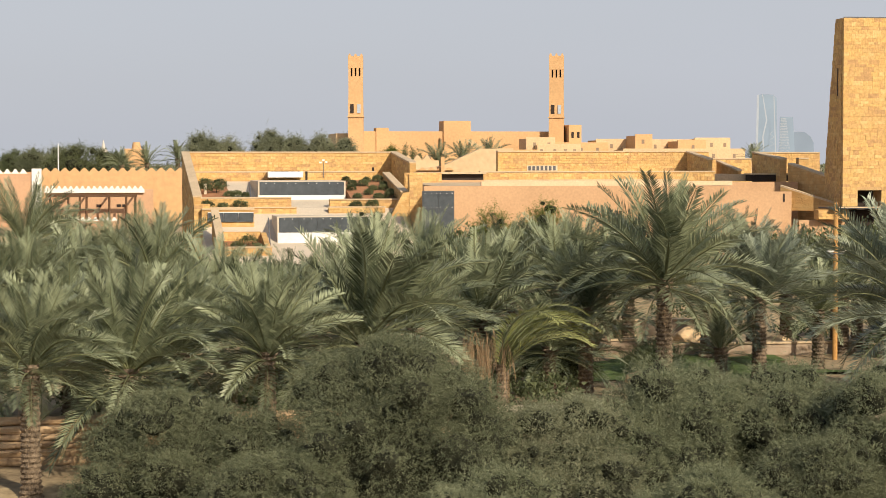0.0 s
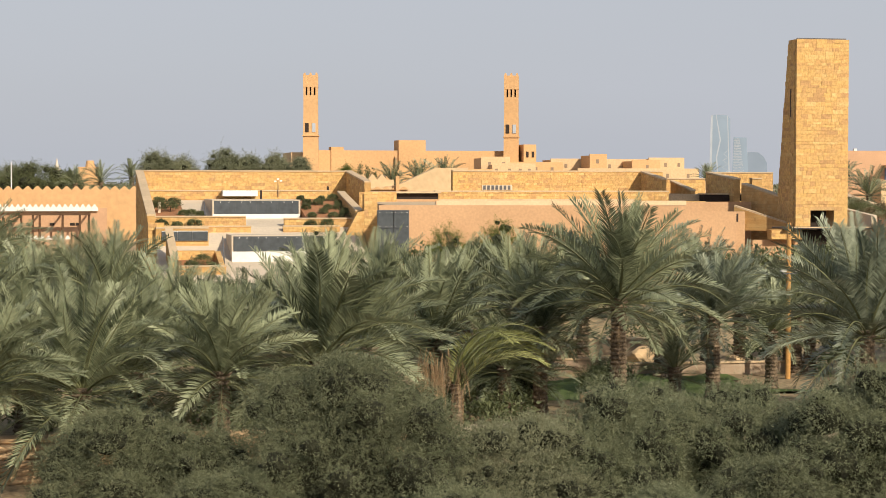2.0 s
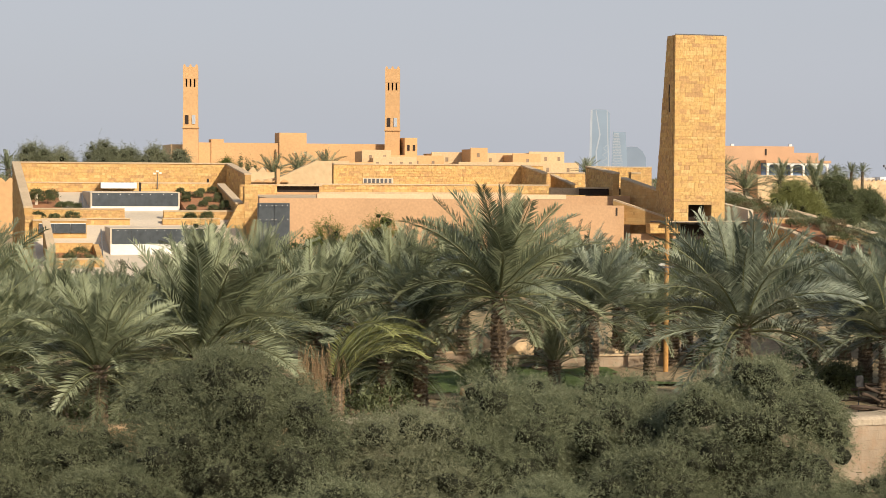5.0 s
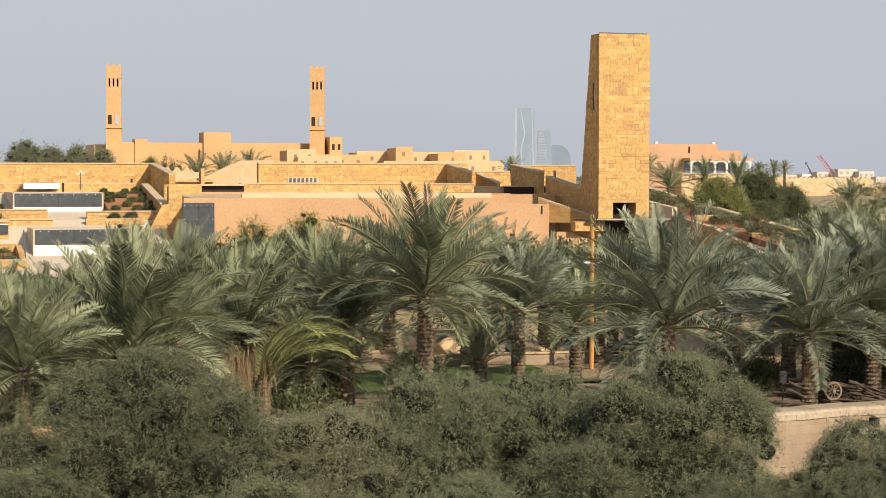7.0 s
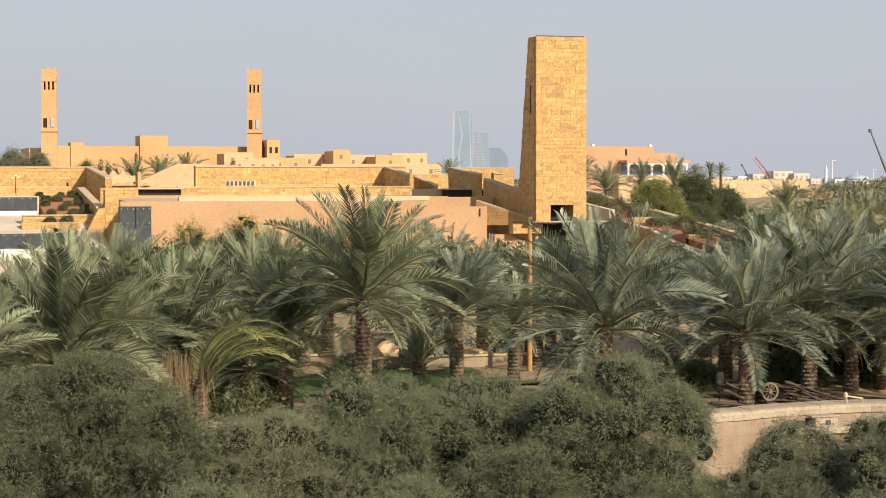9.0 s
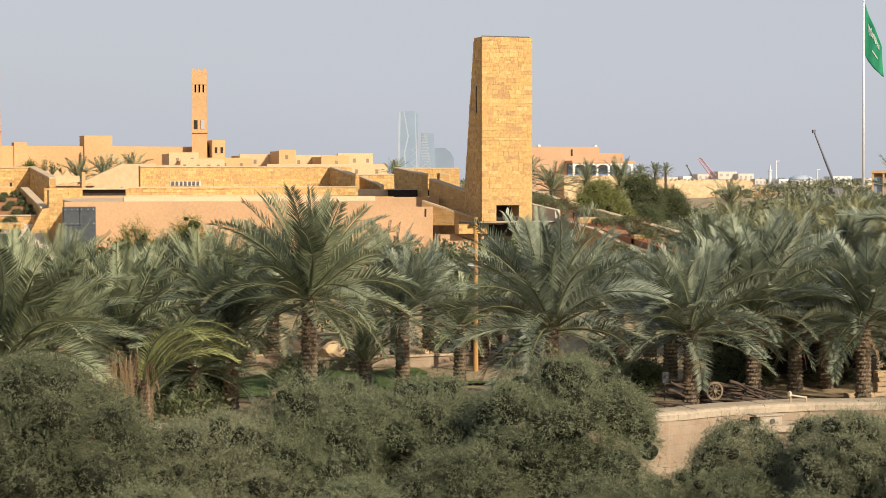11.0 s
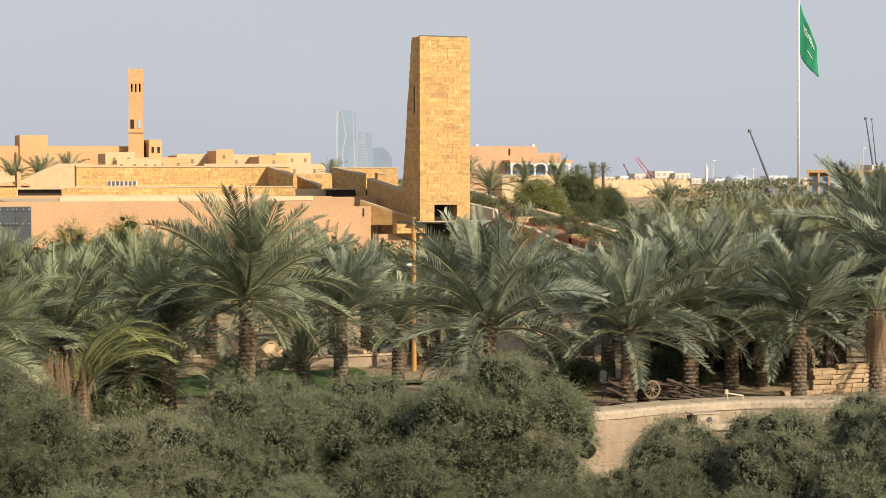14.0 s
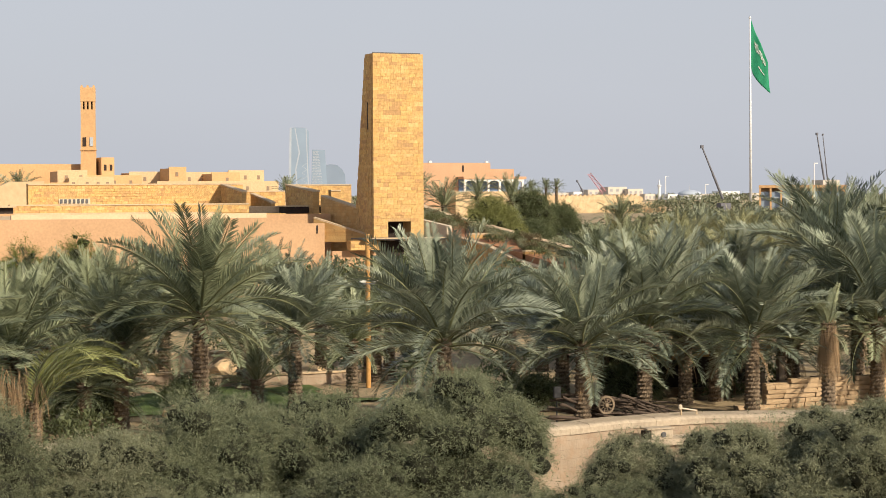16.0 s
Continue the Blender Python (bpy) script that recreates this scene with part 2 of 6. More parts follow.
TAMARISK = leafy("tamarisk_leaves", (0.048, 0.062, 0.029), (0.245, 0.26, 0.155), 0.22, 0.7)
TAMARISK_SILVER = leafy("tamarisk_leaves_silver", (0.085, 0.098, 0.050), (0.38, 0.39, 0.25), 0.25, 0.7)
DRYSHRUB = leafy("dry_shrub_leaves", (0.07, 0.05, 0.028), (0.20, 0.17, 0.085), 0.15, 0.7)
TAMARISK_PALE = leafy("tamarisk_leaves_pale", (0.068, 0.088, 0.042), (0.33, 0.35, 0.215), 0.24, 0.7)
# far foliage paled toward grey: distance haze is painted into the colour
HAZYLEAF = leafy("hazy_far_leaves", (0.10, 0.115, 0.065), (0.30, 0.315, 0.20), 0.25, 0.7)
# lightened for haze over the far trees; near shrubs share it
TREELEAF = leafy("tree_leaves", (0.055, 0.074, 0.032), (0.17, 0.19, 0.09), 0.2, 0.6)
GREENLEAF = leafy("bright_leaves", (0.075, 0.10, 0.018), (0.19, 0.215, 0.055), 0.3, 0.5)
OLIVELEAF = leafy("olive_leaves", (0.13, 0.145, 0.04), (0.32, 0.325, 0.12), 0.25, 0.6)
CLIPPED = leafy("clipped_leaves", (0.06, 0.075, 0.028), (0.17, 0.185, 0.085), 0.15, 0.6)
HEDGE = leafy("shrub_leaves", (0.04, 0.052, 0.02), (0.12, 0.135, 0.06), 0.15, 0.6)
# near-black: stands for the shade deep between the leaves
LEAFCORE = mat("inner_leaf_shade", (0.014, 0.017, 0.008), 0.95, 0.6, 6.0, 30.0, 1.0, tint=(0.038, 0.041, 0.022))
# distance haze over the skyline is put into these pale bluish colours
TOWERGLASS = mat("haze_tinted_curtain_wall", (0.27, 0.35, 0.455), 0.6, 0.1, 0.004, 0.02, 0.0, spec=0.25)
TOWERLIGHT = mat("haze_pale_cladding", (0.40, 0.45, 0.52), 0.7, 0.08, 0.01, 0.05, 0.0)
CITY = mat("far_render", (0.58, 0.52, 0.45), 0.9, 0.15, 0.02, 0.2, 0.0)
CITYWHITE = mat("far_white", (0.72, 0.72, 0.72), 0.8, 0.06, 0.02, 0.2, 0.0)
POLEGREY = mat("grey_pole_paint", (0.68, 0.70, 0.73), 0.5, 0.08)
GREEN = mat("flag_cloth", (0.022, 0.24, 0.125), 0.8, 0.12, 0.3, 4.0, 0.1)
CRANE = mat("dark_crane", (0.13, 0.13, 0.15), 0.6, 0.2)
PINKSTEEL = mat("pink_crane", (0.55, 0.26, 0.29), 0.6, 0.2)
CITYGLASS = mat("far_window", (0.34, 0.33, 0.33), 0.5, 0.1)
WHEELWOOD = mat("bleached_wood", (0.21, 0.16, 0.11), 0.85, 0.25, 4.0, 18.0, 0.4)
SHUTTER = mat("grey_shutter", (0.26, 0.19, 0.13), 0.7, 0.2)
BLUE = mat("blue_door", (0.16, 0.25, 0.42), 0.6, 0.15)


# ---- builders ----
def at_world(ob):
    p = Vector((0, 0, 0))
    while ob is not None:
        p, ob = p + ob.location, ob.parent
    return p


def finish(name, bm, material, parent=None, label="", smooth=False, base=None):
    """Links a bmesh, given in world metres, as one mesh object."""
    me = bpy.data.meshes.new(name)
    shift = at_world(parent) if parent is not None else Vector(base or (0, 0, 0))
    bmesh.ops.translate(bm, vec=-shift, verts=bm.verts)
    bmesh.ops.recalc_face_normals(bm, faces=bm.faces)
    bm.to_mesh(me)
    bm.free()
    me.materials.append(material)
    if smooth:
        me.shade_smooth()
    ob = new(name, me)
    if parent is not None:
        ob.parent = parent
    else:
        ob.location = shift
    return tagged(ob, label)


def part(name, bm, material, parent, label="", smooth=False):
    return finish(name, bm, material, parent, label, smooth)


def thing(name, x, y, z, label, category, group="", kind=""):
    ob = new(name)
    ob.location = (x, y, z)
    return tagged(ob, label, category, group, kind)


def box(x0, x1, y0, y1, z0, z1, bm=None, bevel=0.0):
    bm = bm or bmesh.new()
    vs = [bm.verts.new((x, y, z)) for z in (z0, z1) for x, y in ((x0, y0), (x1, y0), (x1, y1), (x0, y1))]
    for f in ((3, 2, 1, 0), (4, 5, 6, 7), (0, 1, 5, 4), (1, 2, 6, 5), (2, 3, 7, 6), (3, 0, 4, 7)):
        bm.faces.new([vs[i] for i in f])
    if bevel:
        bmesh.ops.bevel(bm, geom=list(bm.edges), offset=bevel, segments=2, affect='EDGES')
    return bm


def prism(points, axis, a, b, bm=None):
    """A flat outline extruded between a and b along x ('x': points are (y, z)) or y ('y': points are (x, z))."""
    bm = bm or bmesh.new()
    mk = (lambda p, d: (d, p[0], p[1])) if axis == 'x' else (lambda p, d: (p[0], d, p[1]))
    lo, hi = [bm.verts.new(mk(p, a)) for p in points], [bm.verts.new(mk(p, b)) for p in points]
    bm.faces.new(lo)
    bm.faces.new(hi[::-1])
    n = len(points)
    for i in range(n):
        bm.faces.new((lo[i], hi[i], hi[(i + 1) % n], lo[(i + 1) % n]))
    return bm


def tube(p0, p1, r0, r1, n=8, bm=None):
    bm = bm or bmesh.new()
    p0, p1 = Vector(p0), Vector(p1)
    q = (p1 - p0).to_track_quat('Z', 'Y')
    rings = [[bm.verts.new(p + q @ Vector((r * math.cos(6.2832 * i / n), r * math.sin(6.2832 * i / n), 0))) for i in range(n)] for p, r in ((p0, r0), (p1, r1))]
    for i in range(n):
        bm.faces.new((rings[0][i], rings[0][(i + 1) % n], rings[1][(i + 1) % n], rings[1][i]))
    bm.faces.new(rings[0][::-1])
    bm.faces.new(rings[1])
    return bm


def raw_mesh(name, verts, faces, material):
    me = bpy.data.meshes.new(name)
    me.from_pydata(verts, [], faces)
    me.materials.append(material)
    me.update()
    return me


def leaf_cloud(name, centres, outward, size, rng, material, aspect=0.35, per=6, droop=0.3):
    """Sprays of small blades: one spray of `per` blades at each centre, pointing outward and drooping."""
    c, o = np.repeat(centres, per, 0), np.repeat(outward, per, 0)
    n = len(c)
    d = o + np.repeat(rng.normal(0, 0.55, centres.shape), per, 0) + rng.normal(0, 0.42, (n, 3))
    d[:, 2] -= droop
    d /= np.linalg.norm(d, axis=1)[:, None] + 1e-9
    side = np.cross(d, rng.normal(0, 1, (n, 3)))
    side /= np.linalg.norm(side, axis=1)[:, None] + 1e-9
    s = size * rng.uniform(0.6, 1.5, n)[:, None]
    p = c + rng.normal(0, size * 0.7, (n, 3))
    v = np.empty((n, 3, 3))
    v[:, 0], v[:, 1] = p - d * s * 0.4 + side * s * aspect * 0.5, p - d * s * 0.3 - side * s * aspect * 0.5
    v[:, 2] = p + d * s * 0.6
    me = bpy.data.meshes.new(name)
    me.vertices.add(3 * n)
    me.vertices.foreach_set("co", v.ravel())
    me.loops.add(3 * n)
    me.loops.foreach_set("vertex_index", np.arange(3 * n, dtype=np.int32))
    me.polygons.add(n)
    me.polygons.foreach_set("loop_start", np.arange(0, 3 * n, 3, dtype=np.int32))
    me.update(calc_edges=True)
    me.materials.append(material)
    return me


def plumes(name, centres, outward, length, rng, material, per=9, blade=0.1, aspect=0.22, lift=0.35):
    """Feathery twigs: from each centre a twig arches outward, set with small blades that shorten to its tip."""
    n = len(centres)
    ax = outward + rng.normal(0, 0.42, (n, 3))
    ax[:, 2] += lift
    ax /= np.linalg.norm(ax, axis=1)[:, None] + 1e-9
    s1 = np.cross(ax, rng.normal(0, 1, (n, 3)))
    s1 /= np.linalg.norm(s1, axis=1)[:, None] + 1e-9
    s2 = np.cross(ax, s1)
    reach = length * rng.uniform(0.55, 1.45, n)[:, None]
    v = np.empty((n, per, 3, 3))
    for k in range(per):
        u = ((k + rng.random(n)) / per)[:, None]
        p = centres + ax * reach * u + rng.normal(0, 0.012, (n, 3))
        p[:, 2] -= (reach * 0.42 * u * u)[:, 0]
        phi = rng.uniform(0, 6.2832, n)[:, None]
        d = ax * 0.85 + (s1 * np.cos(phi) + s2 * np.sin(phi)) * 0.6
        d[:, 2] -= 0.75 * u[:, 0]
        d /= np.linalg.norm(d, axis=1)[:, None] + 1e-9
        w = np.cross(d, rng.normal(0, 1, (n, 3)))
        w /= np.linalg.norm(w, axis=1)[:, None] + 1e-9
        b = blade * (1.2 - 0.6 * u) * rng.uniform(0.7, 1.35, n)[:, None]
        v[:, k, 0], v[:, k, 1], v[:, k, 2] = p + w * b * aspect * 0.5, p - w * b * aspect * 0.5, p + d * b
    n *= per
    me = bpy.data.meshes.new(name)
    me.vertices.add(3 * n)
    me.vertices.foreach_set("co", v.ravel())
    me.loops.add(3 * n)
    me.loops.foreach_set("vertex_index", np.arange(3 * n, dtype=np.int32))
    me.polygons.add(n)
    me.polygons.foreach_set("loop_start", np.arange(0, 3 * n, 3, dtype=np.int32))
    me.update(calc_edges=True)
    me.materials.append(material)
    return me


def crown_points(rng, lumps, n):
    """Points on the outer shells of a set of lumps (x, y, z, rx, ry, rz), and their outward ways; points deep in another lump are dropped."""
    L = np.array(lumps)
    w = L[:, 3] * L[:, 5]
    w[0] *= 1.6
    k = rng.choice(len(L), n, p=w / w.sum())
    d = rng.normal(0, 1, (n, 3))
    d /= np.linalg.norm(d, axis=1)[:, None]
    d[:, 2] = np.where(d[:, 2] < -0.5, -d[:, 2], d[:, 2])
    r = rng.normal(0.93, 0.13, n)[:, None]
    p = L[k, :3] + d * L[k, 3:6] * r
    keep = (d[:, 1] < 0.25) | (rng.random(n) < 0.22)
    for i in range(len(L)):
        q = (p - L[i, :3]) / L[i, 3:6]
        keep &= ~(((q ** 2).sum(1) < 0.45) & (k != i))
    return p[keep], d[keep]


# ---- ground ----
def rim(x):
    """The line along which the palm grove stands above the wadi bed."""
    return float(np.interp(x, (14, 24, 30, 33.8, 37.5, 41, 44.3, 47.5, 66), (68.3, 66.8, 65.6, 65.6, 66.5, 66.7, 65.6, 64.2, 56.5)))


def smooth(a, b, x):
    t = min(1.0, max(0.0, (x - a) / (b - a)))
    return t * t * (3 - 2 * t)


def ground_z(x, y):
    b = rim(x)
    low = -4.0 + 2.9 * smooth(57, 64, y) * (1 - smooth(6, 14, x))
    z = low if y < b + 0.6 else 0.0
    z += 2.2 * smooth(100, 116, y) + 2.3 * smooth(140, 190, y) + 1.4 * smooth(460, 800, y) + 1.6 * smooth(450, 900, y)
    if y > b + 3:
        z += 0.25 * noise.noise((x * 0.2, y * 0.2, 3.1))
    return z


def ground():
    xs = [-4500, -1500, -500, -150, -80, -50, -35] + list(np.arange(-24, 76, 1.5)) + [85, 100, 130, 180, 260, 400, 800, 1600, 4500]
    ys = [-400, -60, 0, 20, 32] + list(np.arange(38, 62, 2.0)) + list(np.arange(62, 72, 0.6)) + list(np.arange(72, 130, 2.0)) + [140, 150, 165, 180, 200, 230, 270, 330, 420, 550, 800, 1200, 2200, 4500]
    verts = [(x, y, ground_z(x, y)) for y in ys for x in xs]
    n = len(xs)
    faces = [(j * n + i, j * n + i + 1, (j + 1) * n + i + 1, (j + 1) * n + i) for j in range(len(ys) - 1) for i in range(n - 1)]
    ob = new("ground", raw_mesh("ground", verts, faces, SOIL))
    return tagged(ob, "sandy valley ground under palms, rising toward town", "ground", kind="structure")


ground()


def grove_wall():
    """The curved retaining wall of the grove, with a thick pale coping."""
    root = thing("wall_grove", 36, 66, -4, "pale stone retaining wall with rounded coping", "wall", kind="structure")
    xs = list(np.arange(14, 66, 1.0))
    bm = bmesh.new()
    rows = [[bm.verts.new((x, rim(x) + w, z)) for w, z in ((-0.1, -4.5), (-0.1, 0.18), (1.2, 0.18), (1.2, -4.5))] for x in xs]
    for a, b in zip(rows, rows[1:]):
        for i in range(4):
            bm.faces.new((a[i], b[i], b[(i + 1) % 4], a[(i + 1) % 4]))
    part("wall_face", bm, STONE_LOW, root)
    rr = random.Random(12)
    x = 14.0
    while x < 65:
        w = rr.uniform(0.9, 1.5)
        dz, dw = rr.uniform(-0.012, 0.012), rr.uniform(-0.015, 0.015)
        bm = bmesh.new()
        ends = [[bm.verts.new((q, rim(q) + v + dw, z + dz)) for v, z in ((-0.16, 0.184), (-0.17, 0.40), (-0.10, 0.49), (0.04, 0.53), (1.2, 0.53), (1.3, 0.184))] for q in (x + 0.002, x + w - 0.002)]
        for i in range(6):
            bm.faces.new((ends[0][i], ends[1][i], ends[1][(i + 1) % 6], ends[0][(i + 1) % 6]))
        bm.faces.new(ends[0])
        bm.faces.new(ends[1][::-1])
        part("coping_stone", bm, LOWCAP, root)
        x += w


grove_wall()


# ---- palms ----
def frond_mesh(name, elev, bend, seed, material, pairs=52, leaf=0.21, v_up=0.38, wide=0.98, n=14):
    """A feather leaf of length 1 that leaves along +x at elev degrees and bends down by bend degrees."""
    rng = np.random.default_rng(seed)
    verts, faces, mats = [], [], []
    pts, tans = [], []
    p = np.zeros(3)
    sway = rng.normal(0, 0.10)
    for i in range(n + 1):
        s = i / n
        th = radians(elev - bend * s ** 1.4)
        t = np.array([math.cos(th) * math.cos(sway * s), math.cos(th) * math.sin(sway * s), math.sin(th)])
        pts.append(p.copy())
        tans.append(t)
        p = p + t / n
    pts, tans = np.array(pts), np.array(tans)
    up = np.array([-tans[:, 2], np.zeros(n + 1), tans[:, 0]]).T
    for i in range(n + 1):
        w = 0.011 * (1 - 0.85 * i / n) + 0.006 * (i == 0)
        for q in ((0, w), (1, -w * 0.6), (2, -w * 0.6)):
            side = 0 if q[0] == 0 else (w if q[0] == 1 else -w)
            verts.append(tuple(pts[i] + up[i] * q[1] + np.array([0, side, 0])))
    for i in range(n):
        for k in range(3):
            a, b = i * 3 + k, i * 3 + (k + 1) % 3
            faces.append((a, b, b + 3, a + 3))
            mats.append(1)
    for j in range(pairs):
        s = 0.13 + 0.87 * (j + 0.5) / pairs
        f = s * n
        i = min(n - 1, int(f))
        u = f - i
        c, t, uu = pts[i] * (1 - u) + pts[i + 1] * u, tans[i], up[i]
        prof = min(1.0, 0.35 + (s - 0.13) * 3.2) * (1 - 0.62 * max(0, (s - 0.45) / 0.55) ** 1.3)
        for sg in (-1, 1):
            l = leaf * prof * rng.uniform(0.85, 1.15)
            fwd = 0.62 + 0.5 * s + rng.normal(0, 0.06)
            d = t * fwd + np.array([0, sg, 0]) * 0.9 + uu * (v_up + rng.normal(0, 0.1))
            d /= np.linalg.norm(d)
            w = 0.0058 * wide * rng.uniform(0.8, 1.25)
            wd = np.cross(d, uu)
            wd /= np.linalg.norm(wd) + 1e-9
            m = c + d * l * 0.42
            e = c + d * l + np.array([0, 0, -1]) * l * rng.uniform(0.0, 0.18)
            k = len(verts)
            verts += [tuple(c), tuple(m - wd * w), tuple(e), tuple(m + wd * w)]
            faces.append((k, k + 1, k + 2, k + 3))
            mats.append(0)
    me = raw_mesh(name, verts, faces, material)
    me.materials.append(RACHIS if material is not DRY else DRY)
    me.polygons.foreach_set("material_index", mats)
    return me


# spear leaves first, hanging leaves last
CLASSES = [(85, 14), (78, 24), (69, 38), (58, 52), (46, 66), (31, 64), (12, 62), (-10, 50), (-34, 36)]
FRONDS = [[frond_mesh("frond", e, b * q, 10 * i + k, FROND) for k, q in enumerate((0.8, 1.0, 1.25))] for i, (e, b) in enumerate(CLASSES)]
GREYS = [[frond_mesh("frond", e, b * q, 500 + 10 * i + k, FROND_GREY) for k, q in enumerate((0.8, 1.0, 1.25))] for i, (e, b) in enumerate(CLASSES)]
FAR = [[[frond_mesh("frond", e, b * q, 700 + 10 * i + k, m, 30, 0.18, 0.34, 1.35, 8) for k, q in enumerate((0.85, 1.2))] for i, (e, b) in enumerate(CLASSES)] for m in (FROND, FROND_GREY)]
FAR.append([[frond_mesh("frond", e, b * q, 850 + 10 * i + k, FROND_OLIVE, 30, 0.18, 0.34, 1.35, 8) for k, q in enumerate((0.85, 1.2))] for i, (e, b) in enumerate(CLASSES)])
PALE = [frond_mesh("frond", e, b, 200 + i, FROND_PALE) for i, (e, b) in enumerate(CLASSES)]
HANG = [frond_mesh("dry_frond", e, b, 300 + i, DRY, 26, 0.12, 0.1) for i, (e, b) in enumerate(((-48, 32), (-66, 20), (-74, 12)))]


def trunk_mesh(height, r, seed):
    """A date palm's trunk: staggered old leaf bases, row on row."""
    rng = np.random.default_rng(seed)
    n, pitch = 21, 0.085
    rows = int(height / pitch)
    verts, faces = [], []
    for j in range(rows + 1):
        z = j * pitch
        rr = r * (1.12 - 0.2 * j / rows + 0.22 * max(0, 1 - z / 0.5) + 0.25 * max(0, (z - height + 0.7) / 0.7))
        for i in range(n):
            a = 6.2832 * i / n
            stud = 0.5 + 0.5 * math.cos(7 * a + math.pi * (j // 2 % 2))
            saw = 0.24 if j % 2 else -0.10
            k = rr * (1 + saw * stud + rng.normal(0, 0.03))
            verts.append((k * math.cos(a), k * math.sin(a), z))
    for j in range(rows):
        for i in range(n):
            a, b = j * n + i, j * n + (i + 1) % n
            faces.append((a, b, b + n, a + n))
    faces.append(tuple(rows * n + i for i in range(n)))
    return raw_mesh("trunk", verts, faces, BOOT)


def date_palm(x, y, heart, reach, seed, fronds=44, pale=0, dry=4, low=1.0, grey=False, label="grey-green date palm with a rough trunk in the grove"):
    rng = np.random.default_rng(seed)
    z0 = ground_z(x, y) - 0.1
    root = thing("date_palm", x, y, z0, label, "palm tree", "date palms of the grove")
    h = max(1.0, heart - z0)
    trunk = new("trunk", trunk_mesh(h, rng.uniform(0.25, 0.30), seed))
    trunk.parent = root
    turn = rng.uniform(0, 6.28)
    for i in range(fronds):
        f = (i + 0.5) / fronds
        c = min(8, int(8.7 * f ** 0.95 * low))
        me = PALE[c] if i < pale else (FAR[int(grey)][c][rng.integers(2)] if y > 82 else (GREYS if grey else FRONDS)[c][rng.integers(3)])
        ob = new("frond", me)
        ob.parent = root
        s = reach * rng.uniform(0.88, 1.12) * (0.98 + 0.3 * min(1, f * 2.2) - 0.6 * max(0, f - 0.55))
        ob.matrix_basis = Matrix.Translation((0, 0, h - 0.1 - 0.35 * f)) @ Matrix.Rotation(turn + i * 2.39996 + rng.normal(0, 0.15), 4, 'Z') @ Matrix.Rotation(rng.normal(0, 0.3), 4, 'X') @ Matrix.Diagonal((s, s, s, 1))
    for i in range(dry):
        ob = new("dry_frond", HANG[rng.integers(3)])
        ob.parent = root
        s = reach * rng.uniform(0.35, 0.6)
        ob.matrix_basis = Matrix.Translation((0, 0, h - 0.5)) @ Matrix.Rotation(rng.uniform(0, 6.28), 4, 'Z') @ Matrix.Diagonal((s, s, s, 1))
    return root


PALMS = [
    (-2.5, 63.0, 3.1, 2.8), (0.7, 66.0, 2.6, 3.7), (5.4, 65.8, 3.1, 2.9), (9.5, 71.4, 2.9, 4.4), (2.1, 90.0, 4.0, 3.6), (-4.4, 103.9, 5.4, 3.5),
    (-3.4, 83.9, 3.5, 3.2), (14.9, 90.8, 3.8, 3.3), (20.9, 97.8, 3.6, 3.0), (19.4, 76.2, 3.7, 2.6), (21.5, 72.0, 5.1, 3.8), (28.9, 89.5, 2.5, 2.2),
    (28.3, 80.2, 3.7, 2.9), (32.3, 83.5, 2.9, 2.2), (30.8, 69.4, 3.9, 4.0), (36.7, 68.8, 3.6, 3.5), (40.4, 70.2, 4.1, 3.8), (45.0, 74.5, 3.2, 3.3),
    (47.2, 75.5, 2.8, 3.2), (44.8, 68.7, 3.7, 3.4), (51.3, 75.2, 2.7, 3.2), (53.1, 72.7, 3.8, 4.0), (52.6, 70.5, 4.0, 4.6), (57.9, 81.5, 5.8, 4.7),
    (40.6, 78.1, 2.9, 2.3), (43.2, 78.9, 2.7, 2.7), (-1.1, 95.0, 3.4, 3.3), (5.0, 85.8, 3.2, 3.0), (9.5, 87.5, 2.5, 2.9), (16.2, 82.4, 2.8, 3.7),
    (17.6, 75.0, 2.2, 2.1), (21.5, 89.5, 4.0, 3.1), (36.2, 91.1, 3.0, 2.6), (36.1, 90.0, 3.6, 2.6), (41.5, 85.5, 3.4, 2.8), (47.4, 93.7, 3.3, 2.7),
    (50.1, 91.1, 4.5, 3.1), (47.8, 87.8, 5.0, 3.0), (41.9, 86.4, 3.2, 2.5), (52.9, 88.3, 4.7, 3.0), (57.1, 89.3, 4.9, 3.0), (63.0, 84.0, 5.3, 4.7),
    (78.5, 127.8, 6.1, 2.6), (81.9, 125.7, 5.8, 2.7), (85.1, 123.5, 6.3, 2.7), (69.1, 121.7, 5.4, 2.5), (73.8, 124.8, 5.0, 2.4), (3.2, 119.0, 4.7, 2.1),
    (-2.7, 120.0, 4.1, 3.0), (0.3, 100.0, 3.7, 3.2), (14.1, 104.0, 4.0, 2.8), (23.4, 93.0, 4.2, 3.0), (33.5, 96.0, 4.2, 2.8), (27.0, 97.0, 4.4, 3.0),
    (2.8, 72.5, 2.5, 3.4), (-1.4, 73.5, 2.6, 3.2), (6.6, 75.5, 2.6, 3.2), (-4.8, 72.0, 2.9, 3.2), (12.6, 78.0, 2.8, 3.0),
]
for i, (px, py, hz, reach) in enumerate(PALMS):
    date_palm(px, py, hz, reach, 40 + i, 66 if py < 84 else 50, 0, 6, 0.84 if 14 <= i <= 22 else (1.0 if 3 <= i < 7 or i > 53 or i == 1 else 0.9), px > 27 and i % 4 != 1)
